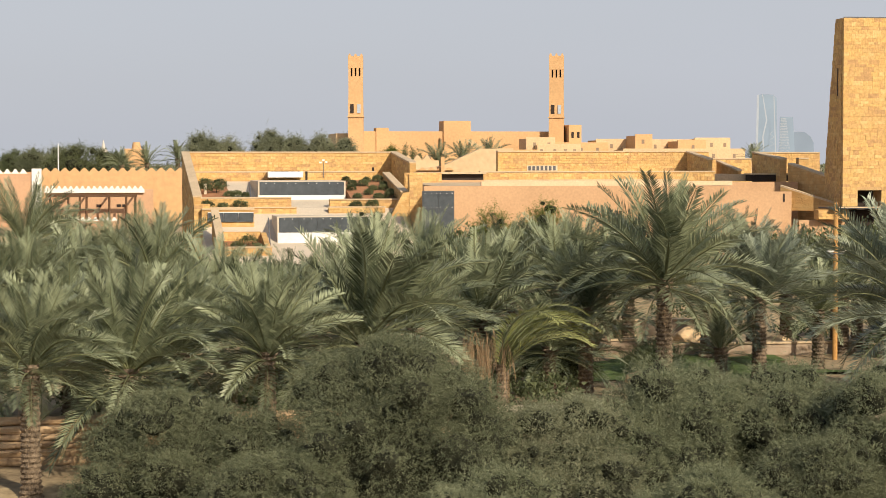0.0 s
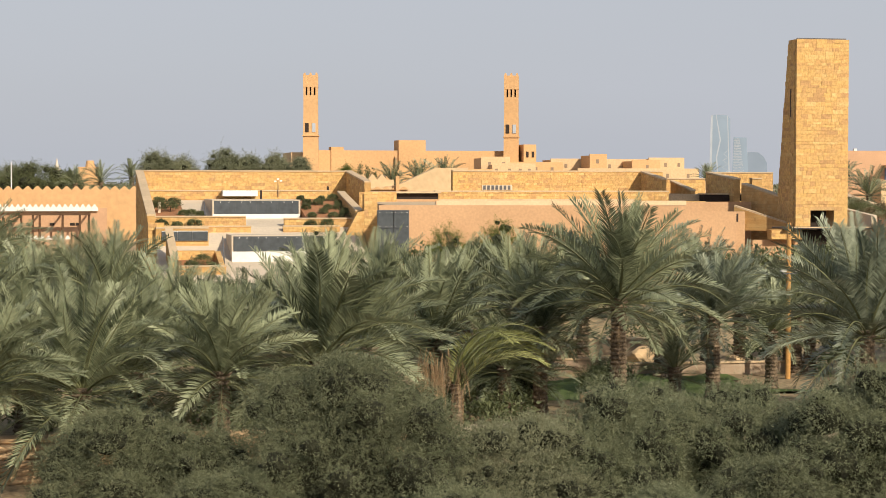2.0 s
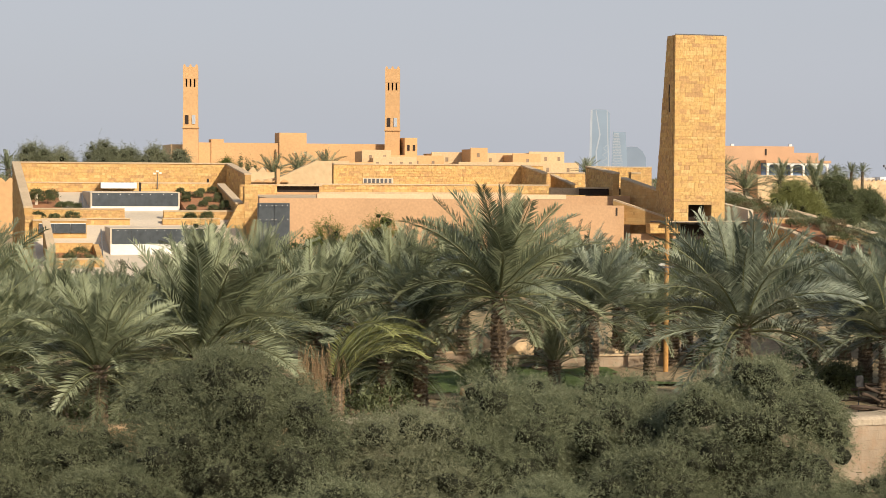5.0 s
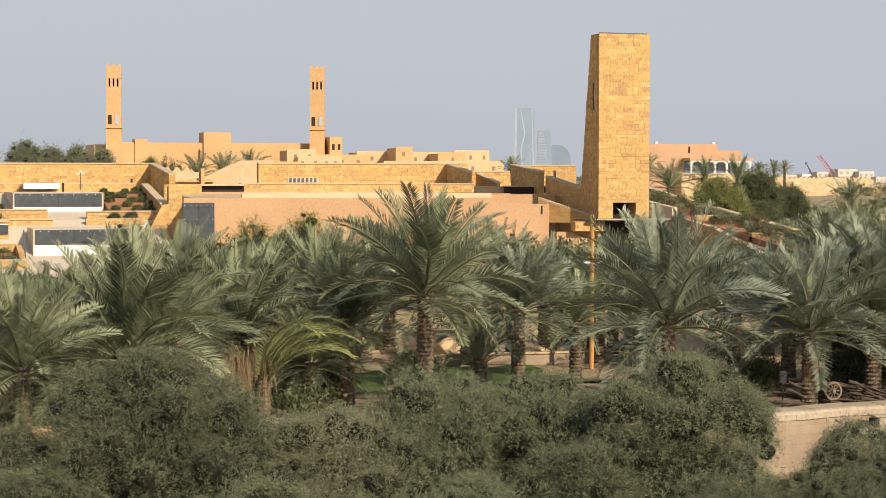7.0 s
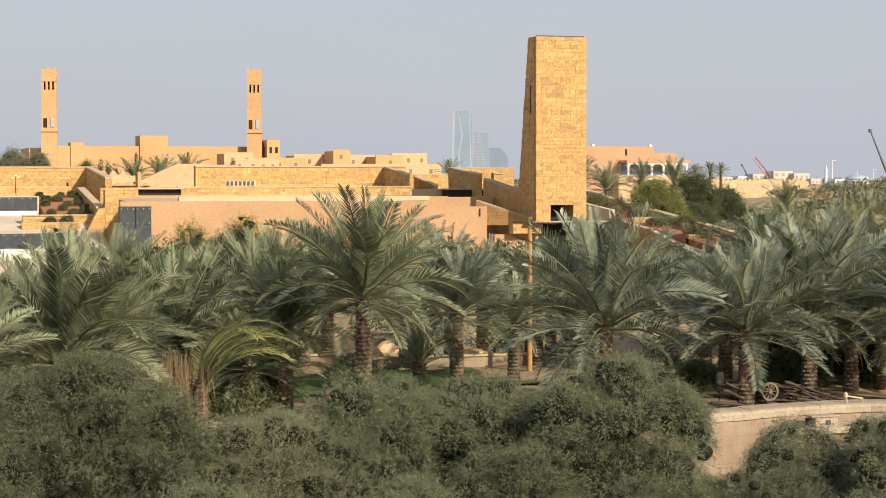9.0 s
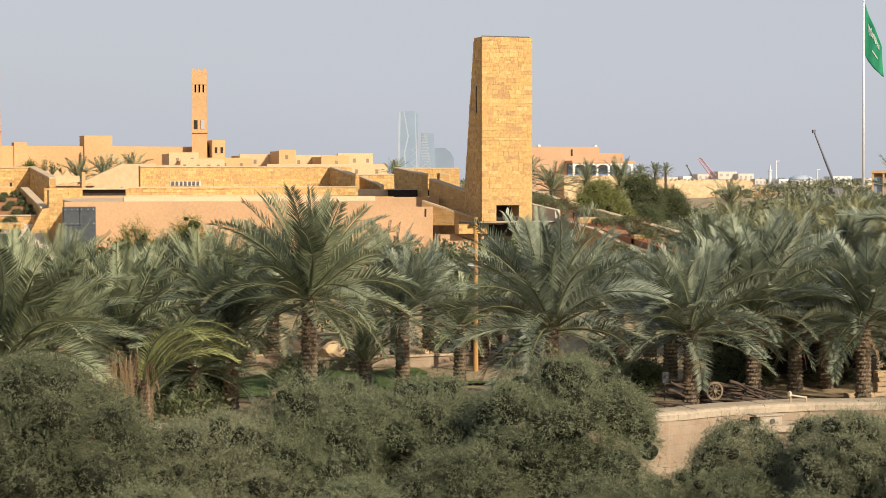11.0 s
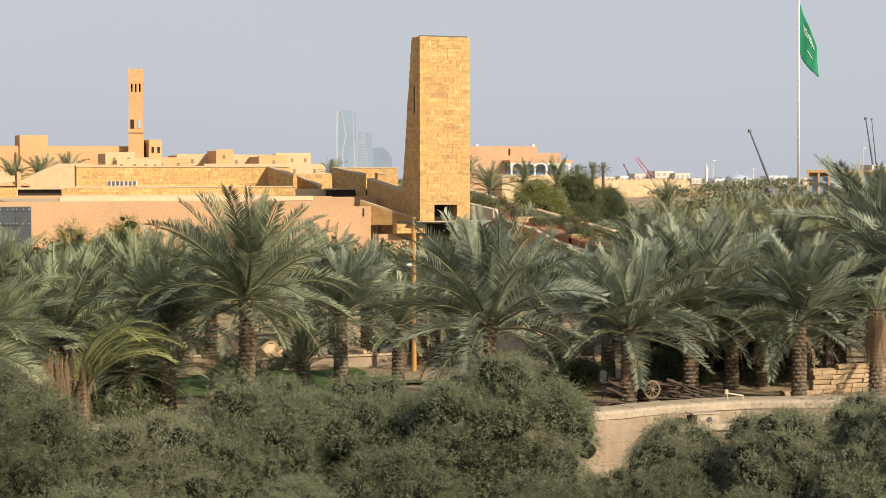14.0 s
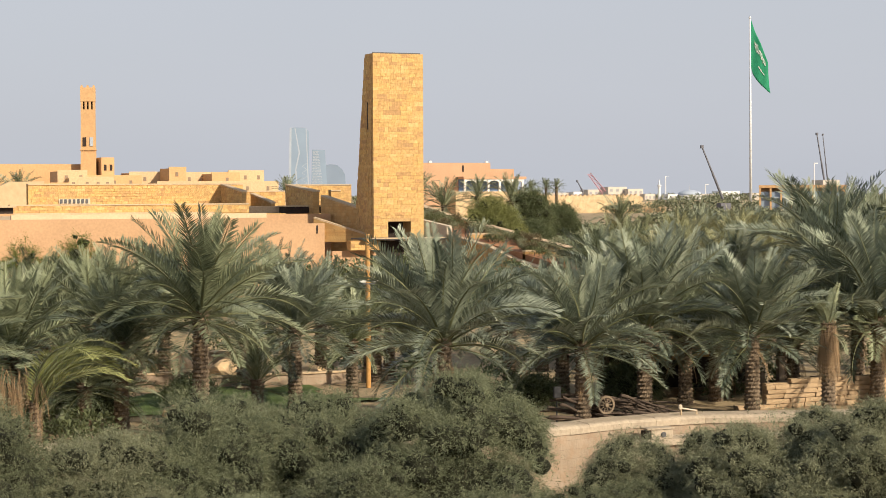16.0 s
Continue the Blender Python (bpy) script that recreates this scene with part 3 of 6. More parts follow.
# low young palms between the trunks
for i, (px, py) in enumerate(((20.0, 79.5), (26.4, 79.8))):
    date_palm(px, py, 1.5, 2.1, 240 + i, 26, 0, 2, 0.9, False)
# palms further back that close the grove
pr = random.Random(77)
for i in range(24):
    a = radians(-4 + 43 * (i + pr.uniform(0.2, 0.8)) / 24)
    d = pr.uniform(94, 112)
    date_palm(d * math.sin(a), d * math.cos(a), pr.uniform(2.2, 2.9) if a < 0.15 else pr.uniform(2.5, 3.0) if 0.38 < a < 0.49 else pr.uniform(3.2, 4.1), pr.uniform(2.4, 3.0), 140 + i, 26, 0, 2, 0.9, a > 0.3)

# sunlit olive palms on the rise behind the grove
for i in range(15):
    a, d = radians(29.0 + 8.0 * (i + pr.uniform(0.1, 0.9)) / 15), pr.uniform(114, 150)
    date_palm(d * math.sin(a), d * math.cos(a), 9.5 - 0.0075 * d - pr.uniform(2.4, 3.6), pr.uniform(2.3, 2.9), 180 + i, 30, 0, 2, 0.95, 2, "olive-green date palm on the rise behind the grove")


def leaning_palm(x, y, heart, seed):
    """A young yellow-green palm whose few leaves all arch one way over dead ones."""
    rng = np.random.default_rng(seed)
    z0 = ground_z(x, y) - 0.1
    root = thing("date_palm", x, y, z0, "leaning yellow-green young palm with dead straw leaves", "palm tree", "date palms of the grove")
    h = heart - z0
    t = new("trunk", trunk_mesh(h, 0.2, seed))
    t.parent = root
    arch = [frond_mesh("frond", e, b, 620 + i, FROND_PALE, 40, 0.17, 0.2) for i, (e, b) in enumerate(((84, 128), (78, 118), (70, 112), (60, 100)))]
    for i in range(13):
        ob = new("frond", arch[i % 4])
        ob.parent = root
        s = rng.uniform(4.2, 5.2)
        ob.matrix_basis = Matrix.Translation((-0.1, 0, h - 0.7)) @ Matrix.Rotation(rng.normal(-0.1, 0.32), 4, 'Z') @ Matrix.Rotation(rng.normal(0, 0.16), 4, 'X') @ Matrix.Diagonal((s, s, s, 1))
    for i in range(64):
        ob = new("dry_frond", HANG[i % 3])
        ob.parent = root
        s = rng.uniform(1.4, 2.2)
        ob.matrix_basis = Matrix.Translation((rng.uniform(-1.5, 0.3), rng.uniform(-0.4, 0.3), h + rng.uniform(0.3, 1.3))) @ Matrix.Rotation(rng.uniform(0, 6.28), 4, 'Z') @ Matrix.Diagonal((s * 0.5, s * 0.5, s, 1))
    return root


leaning_palm(14.5, 69.6, 2.1, 501)
# the palm with a long skirt of dead leaves
SKIRT = date_palm(47.2, 66.6, 4.1, 1.6, 502, 16, 0, 0, label="date palm with a long skirt of dead straw leaves")
for i in range(64):
    ob = new("dry_frond", HANG[1 if i % 3 else 2])
    ob.parent = SKIRT
    ob.matrix_basis = Matrix.Translation((0, 0, 4.35 - 0.016 * i)) @ Matrix.Rotation(i * 2.4, 4, 'Z') @ Matrix.Translation((0.27, 0, 0)) @ Matrix.Diagonal((0.75, 1.6, 1.85, 1))


# ---- tamarisk thicket ----
def tamarisk(x, y, top, reach, seed, n=9000, material=TAMARISK, name="tamarisk_bush", label="dense feathery grey-green tamarisk bush on the wadi bank", group="tamarisk thicket", leaf=0.086, lumps=60, z0=None, category="bush", per=7, wisps=True):
    rng = np.random.default_rng(seed)
    z0 = ground_z(x, y) if z0 is None else z0
    root = thing(name, x, y, z0, label, category, group)
    h = top - z0
    zc, rz = h * 0.42, h * 0.58
    L = [(0, 0, zc, reach * 0.82, reach * 0.7, rz * 0.86)]
    for _ in range(lumps):
        d = rng.normal(0, 1, 3)
        d /= np.linalg.norm(d)
        d[2] = abs(d[2]) * 1.0 if rng.random() < 0.7 else d[2]
        r = reach * rng.uniform(0.09, 0.27)
        L.append((d[0] * (reach - r * 0.7), d[1] * (reach - r) * 0.85, max(r * 0.4, zc + d[2] * (rz - r * 0.75)), r, r, r * 0.85))
    p, d = crown_points(rng, L, n)
    crown = new("crown", leaf_cloud("crown", p, d, leaf, rng, material, 0.24, per, 0.4))
    crown.parent = root
    if wisps:
        # feathery twigs over the leaf mass, and a few long loose ones on the outline
        for share, far, blades in ((0.42, 4.6, per + 3), (0.05, 6.2, 12)):
            k = rng.random(len(p)) < share
            tw = new("twig_spray", plumes("twig_spray", p[k], d[k], leaf * far, rng, material, blades, leaf * 0.95, 0.2, 0.4))
            tw.parent = root
            tagged(tw, kind="stuff")
    # near-black filler lumps: the crown's inner shade is put into their colour
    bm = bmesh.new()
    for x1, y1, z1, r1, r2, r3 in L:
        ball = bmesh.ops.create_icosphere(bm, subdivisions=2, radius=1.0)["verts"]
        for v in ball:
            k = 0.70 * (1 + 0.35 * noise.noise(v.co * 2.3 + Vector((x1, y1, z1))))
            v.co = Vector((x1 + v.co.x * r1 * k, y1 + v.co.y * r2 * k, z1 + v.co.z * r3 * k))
    me = bpy.data.meshes.new("inner_crown_shade")
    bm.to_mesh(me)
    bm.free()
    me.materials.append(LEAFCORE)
    core = new("inner_crown_shade", me)
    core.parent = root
    bm = bmesh.new()
    for k in range(5):
        a = k * 1.3 + rng.uniform(0, 1)
        q = Vector((math.cos(a) * reach * 0.45, math.sin(a) * reach * 0.35, h * 0.62))
        tube((math.cos(a) * 0.12, math.sin(a) * 0.12, -0.2), q * 0.5, 0.13, 0.08, 7, bm)
        tube(q * 0.5, q, 0.08, 0.03, 6, bm)
    me = bpy.data.meshes.new("trunk")
    bm.to_mesh(me)
    bm.free()
    me.materials.append(BARK)
    st = new("trunk", me)
    st.parent = root
    return root


BUSHES = [
    (1.8, 58.0, 2.7, 3.2), (8.4, 57.4, 4.2, 4.4), (17.6, 58.3, 3.3, 3.7), (24.5, 54.6, 4.1, 3.45), (21.2, 57.5, 3.2, 3.2), (30.3, 53.4, 1.8, 2.2), (32.4, 50.6, 2.3, 2.2),
    (34.6, 51.2, 2.5, 2.5), (36.2, 48.6, 3.0, 2.8), (4.6, 54.6, 1.2, 2.6), (13.9, 57.0, 2.35, 3.0), (17.0, 57.2, 2.3, 2.4), (4.3, 58.6, 2.0, 2.2), (20.6, 53.0, 1.7, 2.7), (16.6, 51.5, 0.9, 2.6), (27.0, 50.2, 0.9, 2.4),
    (10.8, 52.5, 1.0, 2.6), (-3.2, 52.0, -0.3, 2.0), (24.0, 50.0, 1.0, 2.4), (29.2, 47.2, 0.4, 2.2),
    (33.0, 53.4, 1.9, 1.4), (36.6, 52.4, 2.5, 1.8), (29.4, 51.6, 0.6, 1.5), (33.6, 48.4, 1.4, 1.7), (38.6, 50.5, 2.3, 1.8),
]
for i, (bx, by, top, reach) in enumerate(BUSHES):
    tamarisk(bx, by, top, reach, 900 + i, int(3900 + 1450 * reach ** 2), TAMARISK_SILVER if bx > 30 or 12 < bx < 16 else TAMARISK_PALE if bx > 12 and by > 53.5 or 0.17 < bx / by < 0.33 else TAMARISK)


# ---- stone tower ----
def stone_tower():
    """A battered watch tower of coursed yellow blocks with a doorway and a slit."""
    x0, x1, y0 = 52.05, 56.05, 130.0
    zb, zt = 3.0, 19.97
    yb = lambda z: y0 + 3.9 - 2.35 * (z - 6.5) / 13.5          # battered back face
    root = thing("stone_tower", 54, 131.5, zb, "tall tapering tower of yellow sandstone blocks with a dark doorway", "tower")
    j = 0.012
    # core with the doorway cut through the front
    dx0, dx1, dz0, dz1 = 53.2, 55.0, 5.6, 7.62
    bm = bmesh.new()
    prism([(y0 + 1.6, zb), (y0 + 1.6, zt - 0.05), (yb(zt) - j, zt - 0.05), (yb(zb) - j, zb)], 'x', x0 + j, x1 - j, bm)
    box(x0 + j, dx0, y0 + j, y0 + 1.6, zb, zt - 0.05, bm)
    box(dx1, x1 - j, y0 + j, y0 + 1.6, zb, zt - 0.05, bm)
    box(dx0, dx1, y0 + j, y0 + 1.6, dz1, zt - 0.05, bm)
    box(dx0, dx1, y0 + j, y0 + 1.6, zb, dz0, bm)
    part("core", bm, JOINT, root, "mortar core behind the blocks")
    part("door_leaf", box(dx0, dx1, y0 + 1.45, y0 + 1.55, dz0, dz1), DARK, root, "dark door deep in the doorway")
    part("slit", box(x0 - 0.012, x0 + 0.1, y0 + 1.0, y0 + 1.16, 14.4, 16.4), DARK, root, "narrow dark slit window")
    part("parapet_rail", box(x0 + 0.1, x1 - 0.1, y0 + 0.25, y0 + 0.32, zt, zt + 0.09), STEEL, root)
    rng = random.Random(5)
    shared = {}

    def block(w, d, h):
        key = (round(w, 1), round(d, 1), round(h, 2))
        if key not in shared:
            bm = box(-key[0] / 2 + 0.003, key[0] / 2 - 0.003, -key[1] / 2 + 0.003, key[1] / 2 - 0.003, 0.003, key[2] - 0.003)
            bmesh.ops.bevel(bm, geom=list(bm.edges), offset=0.01, segments=1, affect='EDGES')
            me = bpy.data.meshes.new("brick")
            bm.to_mesh(me)
            bm.free()
            me.materials.append(BLOCK)
            shared[key] = me
        return shared[key]

    side, upper = bmesh.new(), bmesh.new()
    z = zb
    while z < zt - 0.15:
        h = min(rng.choice((0.2, 0.24, 0.28, 0.33)), zt - z)
        x = x0
        while x < x1 - 0.05 and z > 5.0:
            w = rng.choice((0.3, 0.4, 0.5, 0.6, 0.8))
            if x1 - x - w < 0.35:
                w = x1 - x
            spans = [(x, x + w)]
            if z + h > dz0 and z < dz1 and x < dx1 and x + w > dx0:
                spans = [(x, min(dx0, x + w)), (max(dx1, x), x + w)]
            for a, b in spans:
                if b - a > 0.12 and z > 13:
                    o = rng.uniform(0, 0.022)
                    box(a + 0.005, b - 0.005, y0 - o, y0 + 0.3, z + 0.005, z + h - 0.005, upper)
                elif b - a > 0.12:
                    ob = new("brick", block(b - a, 0.3, h))
                    ob.parent, ob.location = root, Vector(((a + b) / 2, y0 + 0.15 - rng.uniform(0, 0.022), z)) - root.location
                    ob.scale = ((b - a) / round(b - a, 1), 1, h / round(h, 2))
            x += w
        y, ye = y0 + 0.32, yb(z + h)
        while y < ye - 0.05 and z > 5.5:
            w = rng.choice((0.3, 0.4, 0.6))
            if ye - y - w < 0.3:
                w = ye - y
            if not (y + w > y0 + 1.0 and y < y0 + 1.16 and z + h > 14.4 and z < 16.4):
                o = rng.uniform(0, 0.05)
                box(x0 - o, x0 + 0.3, y + 0.004, y + w - 0.004, z + 0.004, z + h - 0.004, side)
            y += w
        z += h
    tagged(part("brick_course", upper, BLOCK_SIDE, root, "coursed yellow blocks high on the front face"), kind="stuff")
    tagged(part("brick_course", side, BLOCK_SIDE, root, "rough coursed blocks of the side face"), kind="stuff")
    return root


# ---- the terraced building ----
def wall_y(name, parent, x0, x1, pts, base, m=None, cap=True, label=""):
    """A wall that runs along y between x0 and x1; pts: its top line as (y, z)."""
    outline = list(pts) + [(pts[-1][0], base), (pts[0][0], base)]
    w = part(name, prism(outline, 'x', x0, x1), m or STONE, parent, label)
    if cap:
        t = [(y, z + 0.004) for y, z in pts] + [(y, z + 0.12) for y, z in reversed(pts)]
        part("coping", prism(t, 'x', x0 - 0.06, x1 + 0.06), CAP, w)
    return w


def wall_x(name, parent, x0, x1, y0, y1, z0, z1, m=None, cap=True, label=""):
    w = part(name, box(x0, x1, y0, y1, z0, z1), m or STONE, parent, label)
    if cap:
        part("coping", box(x0 - 0.003, x1 + 0.003, y0 - 0.06, y1 + 0.06, z1 + 0.002, z1 + 0.1), CAP, w)
    return w


def wall_line(name, parent, p, q, thick, za, zb, base):
    """A straight wall between two plan points, its top sloping from za to zb."""
    a, b = Vector((*p, 0)), Vector((*q, 0))
    n = Vector((b.y - a.y, a.x - b.x, 0)).normalized() * -thick
    w = None
    for lo0, lo1, hi0, hi1, m, k in ((base, base, za, zb, STONE, 1.0), (za + 0.004, zb + 0.004, za + 0.12, zb + 0.12, CAP, 1.12)):
        bm = bmesh.new()
        vs = [bm.verts.new(u + Vector((0, 0, z))) for u, z in ((a, lo0), (b, lo1), (b + n * k, lo1), (a + n * k, lo0), (a, hi0), (b, hi1), (b + n * k, hi1), (a + n * k, hi0))]
        for f in ((3, 2, 1, 0), (4, 5, 6, 7), (0, 1, 5, 4), (1, 2, 6, 5), (2, 3, 7, 6), (3, 0, 4, 7)):
            bm.faces.new([vs[i] for i in f])
        w = part(name if k == 1 else "coping", bm, m, parent if k == 1 else w)
    return w


def stone_face(parent, x0, x1, y, z0, z1, seed, h0=0.17, h1=0.26):
    """Squared stones in uneven courses, a little proud of a wall that faces the valley."""
    rr = random.Random(seed)
    bm = bmesh.new()
    z = z0
    while z < z1 - 0.08:
        h = min(rr.uniform(h0, h1), z1 - z)
        x = x0
        while x < x1 - 0.02:
            w = min(rr.uniform(0.22, 0.62), x1 - x)
            o = rr.uniform(0.004, 0.045)
            box(x + 0.006, x + w - 0.006, y - o, y + 0.06, z + 0.006, z + h - 0.006, bm)
            x += w
        z += h
    return tagged(part("stone_course", bm, BLOCK_SIDE, parent), kind="stuff")


def stone_side(parent, x, pts, z0, seed):
    """The same stones on a wall's flank that faces west, under a top line of (y, z), far end first."""
    rr = random.Random(seed)
    line = sorted(pts)
    bm = bmesh.new()
    z = z0
    while z < max(q for _, q in line):
        h = rr.uniform(0.2, 0.3)
        y = line[0][0]
        while y < line[-1][0] - 0.02:
            w = min(rr.uniform(0.3, 0.8), line[-1][0] - y)
            top = min(float(np.interp(q, [a for a, _ in line], [b for _, b in line])) for q in (y, y + w))
            if z + 0.1 < top:
                o = rr.uniform(0.004, 0.04)
                box(x - o, x + 0.05, y + 0.006, y + w - 0.006, z + 0.006, min(z + h - 0.006, top - 0.005), bm)
            y += w
        z += h
    return tagged(part("stone_course", bm, BLOCK_SIDE, parent), kind="stuff")


def terraced_building():
    r = thing("terraced_building", 14, 135, 2, "terraced yellow stone building with dark skylights and planted roof", "building")
    wall_x("back_wall", r, 6.35, 22.3, 150, 150.6, 3, 10.45)
    wall_y("side_wall", r, 5.85, 6.35, [(150.6, 10.45), (131.1, 7.3)], 1)
    part("corner_wall", box(5.85, 6.95, 130.65, 131.09, 1, 6.85), STONE, r)
    stone_face(r, 5.86, 6.94, 130.65, 3.5, 6.83, 14)
    wall_y("side_wall", r, 22.31, 22.75, [(150.6, 10.45), (140.7, 9.6)], 7.5)
    part("low_wall", box(21.8, 24.6, 140.1, 140.6, 2, 8.9), STONE, r)
    # right wing: front wall with a stepped inner edge
    part("wing_wall", prism([(21.85, 8.8), (21.85, 1), (18.4, 1), (19.1, 4.9), (20.45, 7.5), (20.9, 7.6), (20.9, 8.8)], 'y', 132.2, 132.9), STONE, r)
    wall_y("planter_wall", r, 20.46, 20.9, [(142, 8.85), (132.95, 7.55)], 3)
    stone_side(r, 20.46, [(142, 8.85), (133, 7.55)], 6.6, 13)
    # the paved plaza slopes down from the back wall to the garden
    part("plaza", prism([(150, 8.35), (146, 8.25), (137.5, 7.0), (134, 6.45), (127, 4.3), (113, 2.8), (113, 1), (150, 1)], 'x', 6.4, 20.45), PAVING, r, "beige paved slope")
    wall_x("parapet", r, 6.4, 20.45, 146, 146.4, 6, 8.92)
    sk = part("skylight", box(12.1, 14.75, 144.9, 145.9, 8.55, 8.99), WHITE, r, "white rooflight box")
    part("skylight_glass", box(12.3, 14.55, 145.0, 145.8, 8.995, 9.02), GLASS, sk)
    part("vent", box(14.9, 15.05, 144.6, 144.8, 8.0, 9.0), DARK, r)
    for a, b, y, z0, z1, s0, k in ((10.85, 16.95, 137.5, 7.3, 8.28, 7.02, 4), (11.3, 17.7, 127.0, 4.97, 6.0, 4.3, 5)):
        band = part("rooflight", box(a - 0.12, b + 0.12, y - 0.02, y + (8 if k == 4 else 4.2), s0 - 0.4, z1 + 0.06), PAVING, r, "raised rooflight with a glazed front")
        part("frame", box(a - 0.1, b + 0.1, y - 0.06, y - 0.022, s0 - 0.1, z0 + 0.02), WHITE, band, "white sill band")
        part("backing", box(a, b, y - 0.0235, y - 0.0205, z0 + 0.021, z1), STEEL, band)
        w = (b - a) / k
        for i in range(k):
            part("pane", box(a + i * w + 0.008, a + (i + 1) * w - 0.008, y - 0.07, y - 0.024, z0 + 0.02, z1), GLASS, band)
            for q in (0.3, 0.7):
                part("bolt", tube((a + (i + q) * w, y - 0.09, z1 - 0.1), (a + (i + q) * w, y - 0.071, z1 - 0.1), 0.034, 0.034, 6), WHITE, band)
        part("rail", prism([(y - 1.2, s0 - 0.2), (y - 0.1, z1 - 0.2), (y - 0.1, z1), (y - 1.5, s0 - 0.2)], 'x', a - 0.75, a - 0.68), STEEL, band)
    lamp = part("wall_lamp", tube((16.4, 145.9, 8.5), (16.4, 145.9, 9.75), 0.03, 0.03, 6), STEEL, r, "thin roof lamp with three heads")
    for dx, z in ((-0.22, 9.62), (0.0, 9.8), (0.22, 9.66)):
        part("lamp_head", box(16.4 + dx - 0.09, 16.4 + dx + 0.09, 145.8, 145.9, z, z + 0.12), WHITE, lamp)
    part("bollard", box(6.95, 7.15, 139.2, 139.4, 7.3, 8.15, bevel=0.02), PAVING, r)
    part("vent_pipe", box(20.6, 20.75, 148.9, 149.05, 8.3, 9.3), DARK, r)
    wall_x("parapet", r, 6.35, 12.8, 134, 134.5, 4.6, 7.15)
    wall_x("parapet", r, 15.5, 20.4, 134, 134.4, 4.6, 7.0)
    wall_x("parapet", r, 6.35, 9.9, 130.2, 130.6, 4.45, 6.45)
    win = part("window", box(6.75, 9.85, 130.12, 130.19, 5.62, 6.3), WHITE, r, "white-framed dark window")
    for i in range(3):
        part("pane", box(6.78 + 1.03 * i, 7.78 + 1.03 * i, 130.06, 130.115, 5.64, 6.26), GLASS, win)
    wall_y("ramp_wall", r, 6.9, 7.3, [(128, 6.4), (121.6, 4.7)], 1)
    bx = part("planter_box", box(7.4, 10.35, 121.6, 122, 1.5, 4.2), STONE, r)
    part("coping", box(7.35, 10.4, 121.55, 122.05, 4.202, 4.3), CAP, bx)
    part("planter_side", prism([(122, 4.2), (126, 5.05), (126, 1.5), (122, 1.5)], 'x', 10.0, 10.35), STONE, r)
    part("planter_soil", prism([(122.004, 3.7), (125.996, 4.5), (125.996, 1.5), (122.004, 1.5)], 'x', 7.4, 9.99), REDSOIL, r)
    part("planter_back", box(7.4, 10.0, 126, 126.4, 1.5, 5.1), STONE, r)
    # planting beds
    part("soil", prism([(134.4, 6.95), (142, 8.35), (142, 4), (134.4, 4)], 'x', 17.2, 20.45), REDSOIL, r)
    part("soil", prism([(138, 7.2), (145, 8.25), (145, 7), (138, 7)], 'x', 6.4, 8.8), REDSOIL, r)
    gate = part("glass_screen", box(21.15, 23.35, 128.02, 128.15, 4.2, 7.72), STEEL, r, "dark steel frame of a glass screen")
    for i in range(2):
        for k in range(2):
            part("pane", box(21.2 + 1.09 * k, 22.25 + 1.06 * k, 127.96, 128.015, 4.3 + 2.2 * i, 6.46 + 1.22 * i), GLASS, gate)
            for q in (0.12, 0.55, 0.93):
                part("bolt", tube((21.2 + 1.07 * k + q, 127.93, 6.6 + 0.95 * i), (21.2 + 1.07 * k + q, 127.959, 6.6 + 0.95 * i), 0.032, 0.032, 6), WHITE, gate)
    # squared stones on the fronts
    stone_face(r, 6.36, 22.3, 150, 8.3, 10.42, 1)
    stone_face(r, 20.92, 21.84, 132.2, 3.5, 8.78, 2)
    stone_face(r, 21.86, 24.58, 140.1, 7.9, 8.88, 3)
    stone_face(r, 6.36, 12.79, 134, 6.3, 7.12, 4)
    stone_face(r, 15.51, 20.19, 134, 6.2, 6.97, 5)
    stone_face(r, 6.4, 20.3, 146, 8.3, 8.9, 6)
    stone_side(r, 5.85, [(150.6, 10.45), (131.1, 7.3)], 3.5, 7)
    stone_side(r, 22.31, [(150, 10.45), (140.7, 9.6)], 8.6, 8)
    # a second, lower ledge with beds behind it, on both sides of the stair
    for x0, x1, k in ((6.4, 13.05, 9), (15.3, 19.3, 10)):
        led = part("ledge", box(x0, x1, 132.9, 133.25, 4.6, 6.5), STONE, r)
        part("coping", box(x0 - 0.03, x1 + 0.03, 132.84, 133.31, 6.502, 6.58), CAP, led)
        stone_face(led, x0, x1, 132.9, 5.7, 6.49, k)
        part("soil", box(x0, x1, 133.26, 133.98, 5.9, 6.35), REDSOIL, r)
    stone_face(r, 7.42, 10.33, 121.6, 2.6, 4.18, 11)
    stone_face(r, 7.42, 9.98, 126, 4.0, 5.08, 12)
    return r


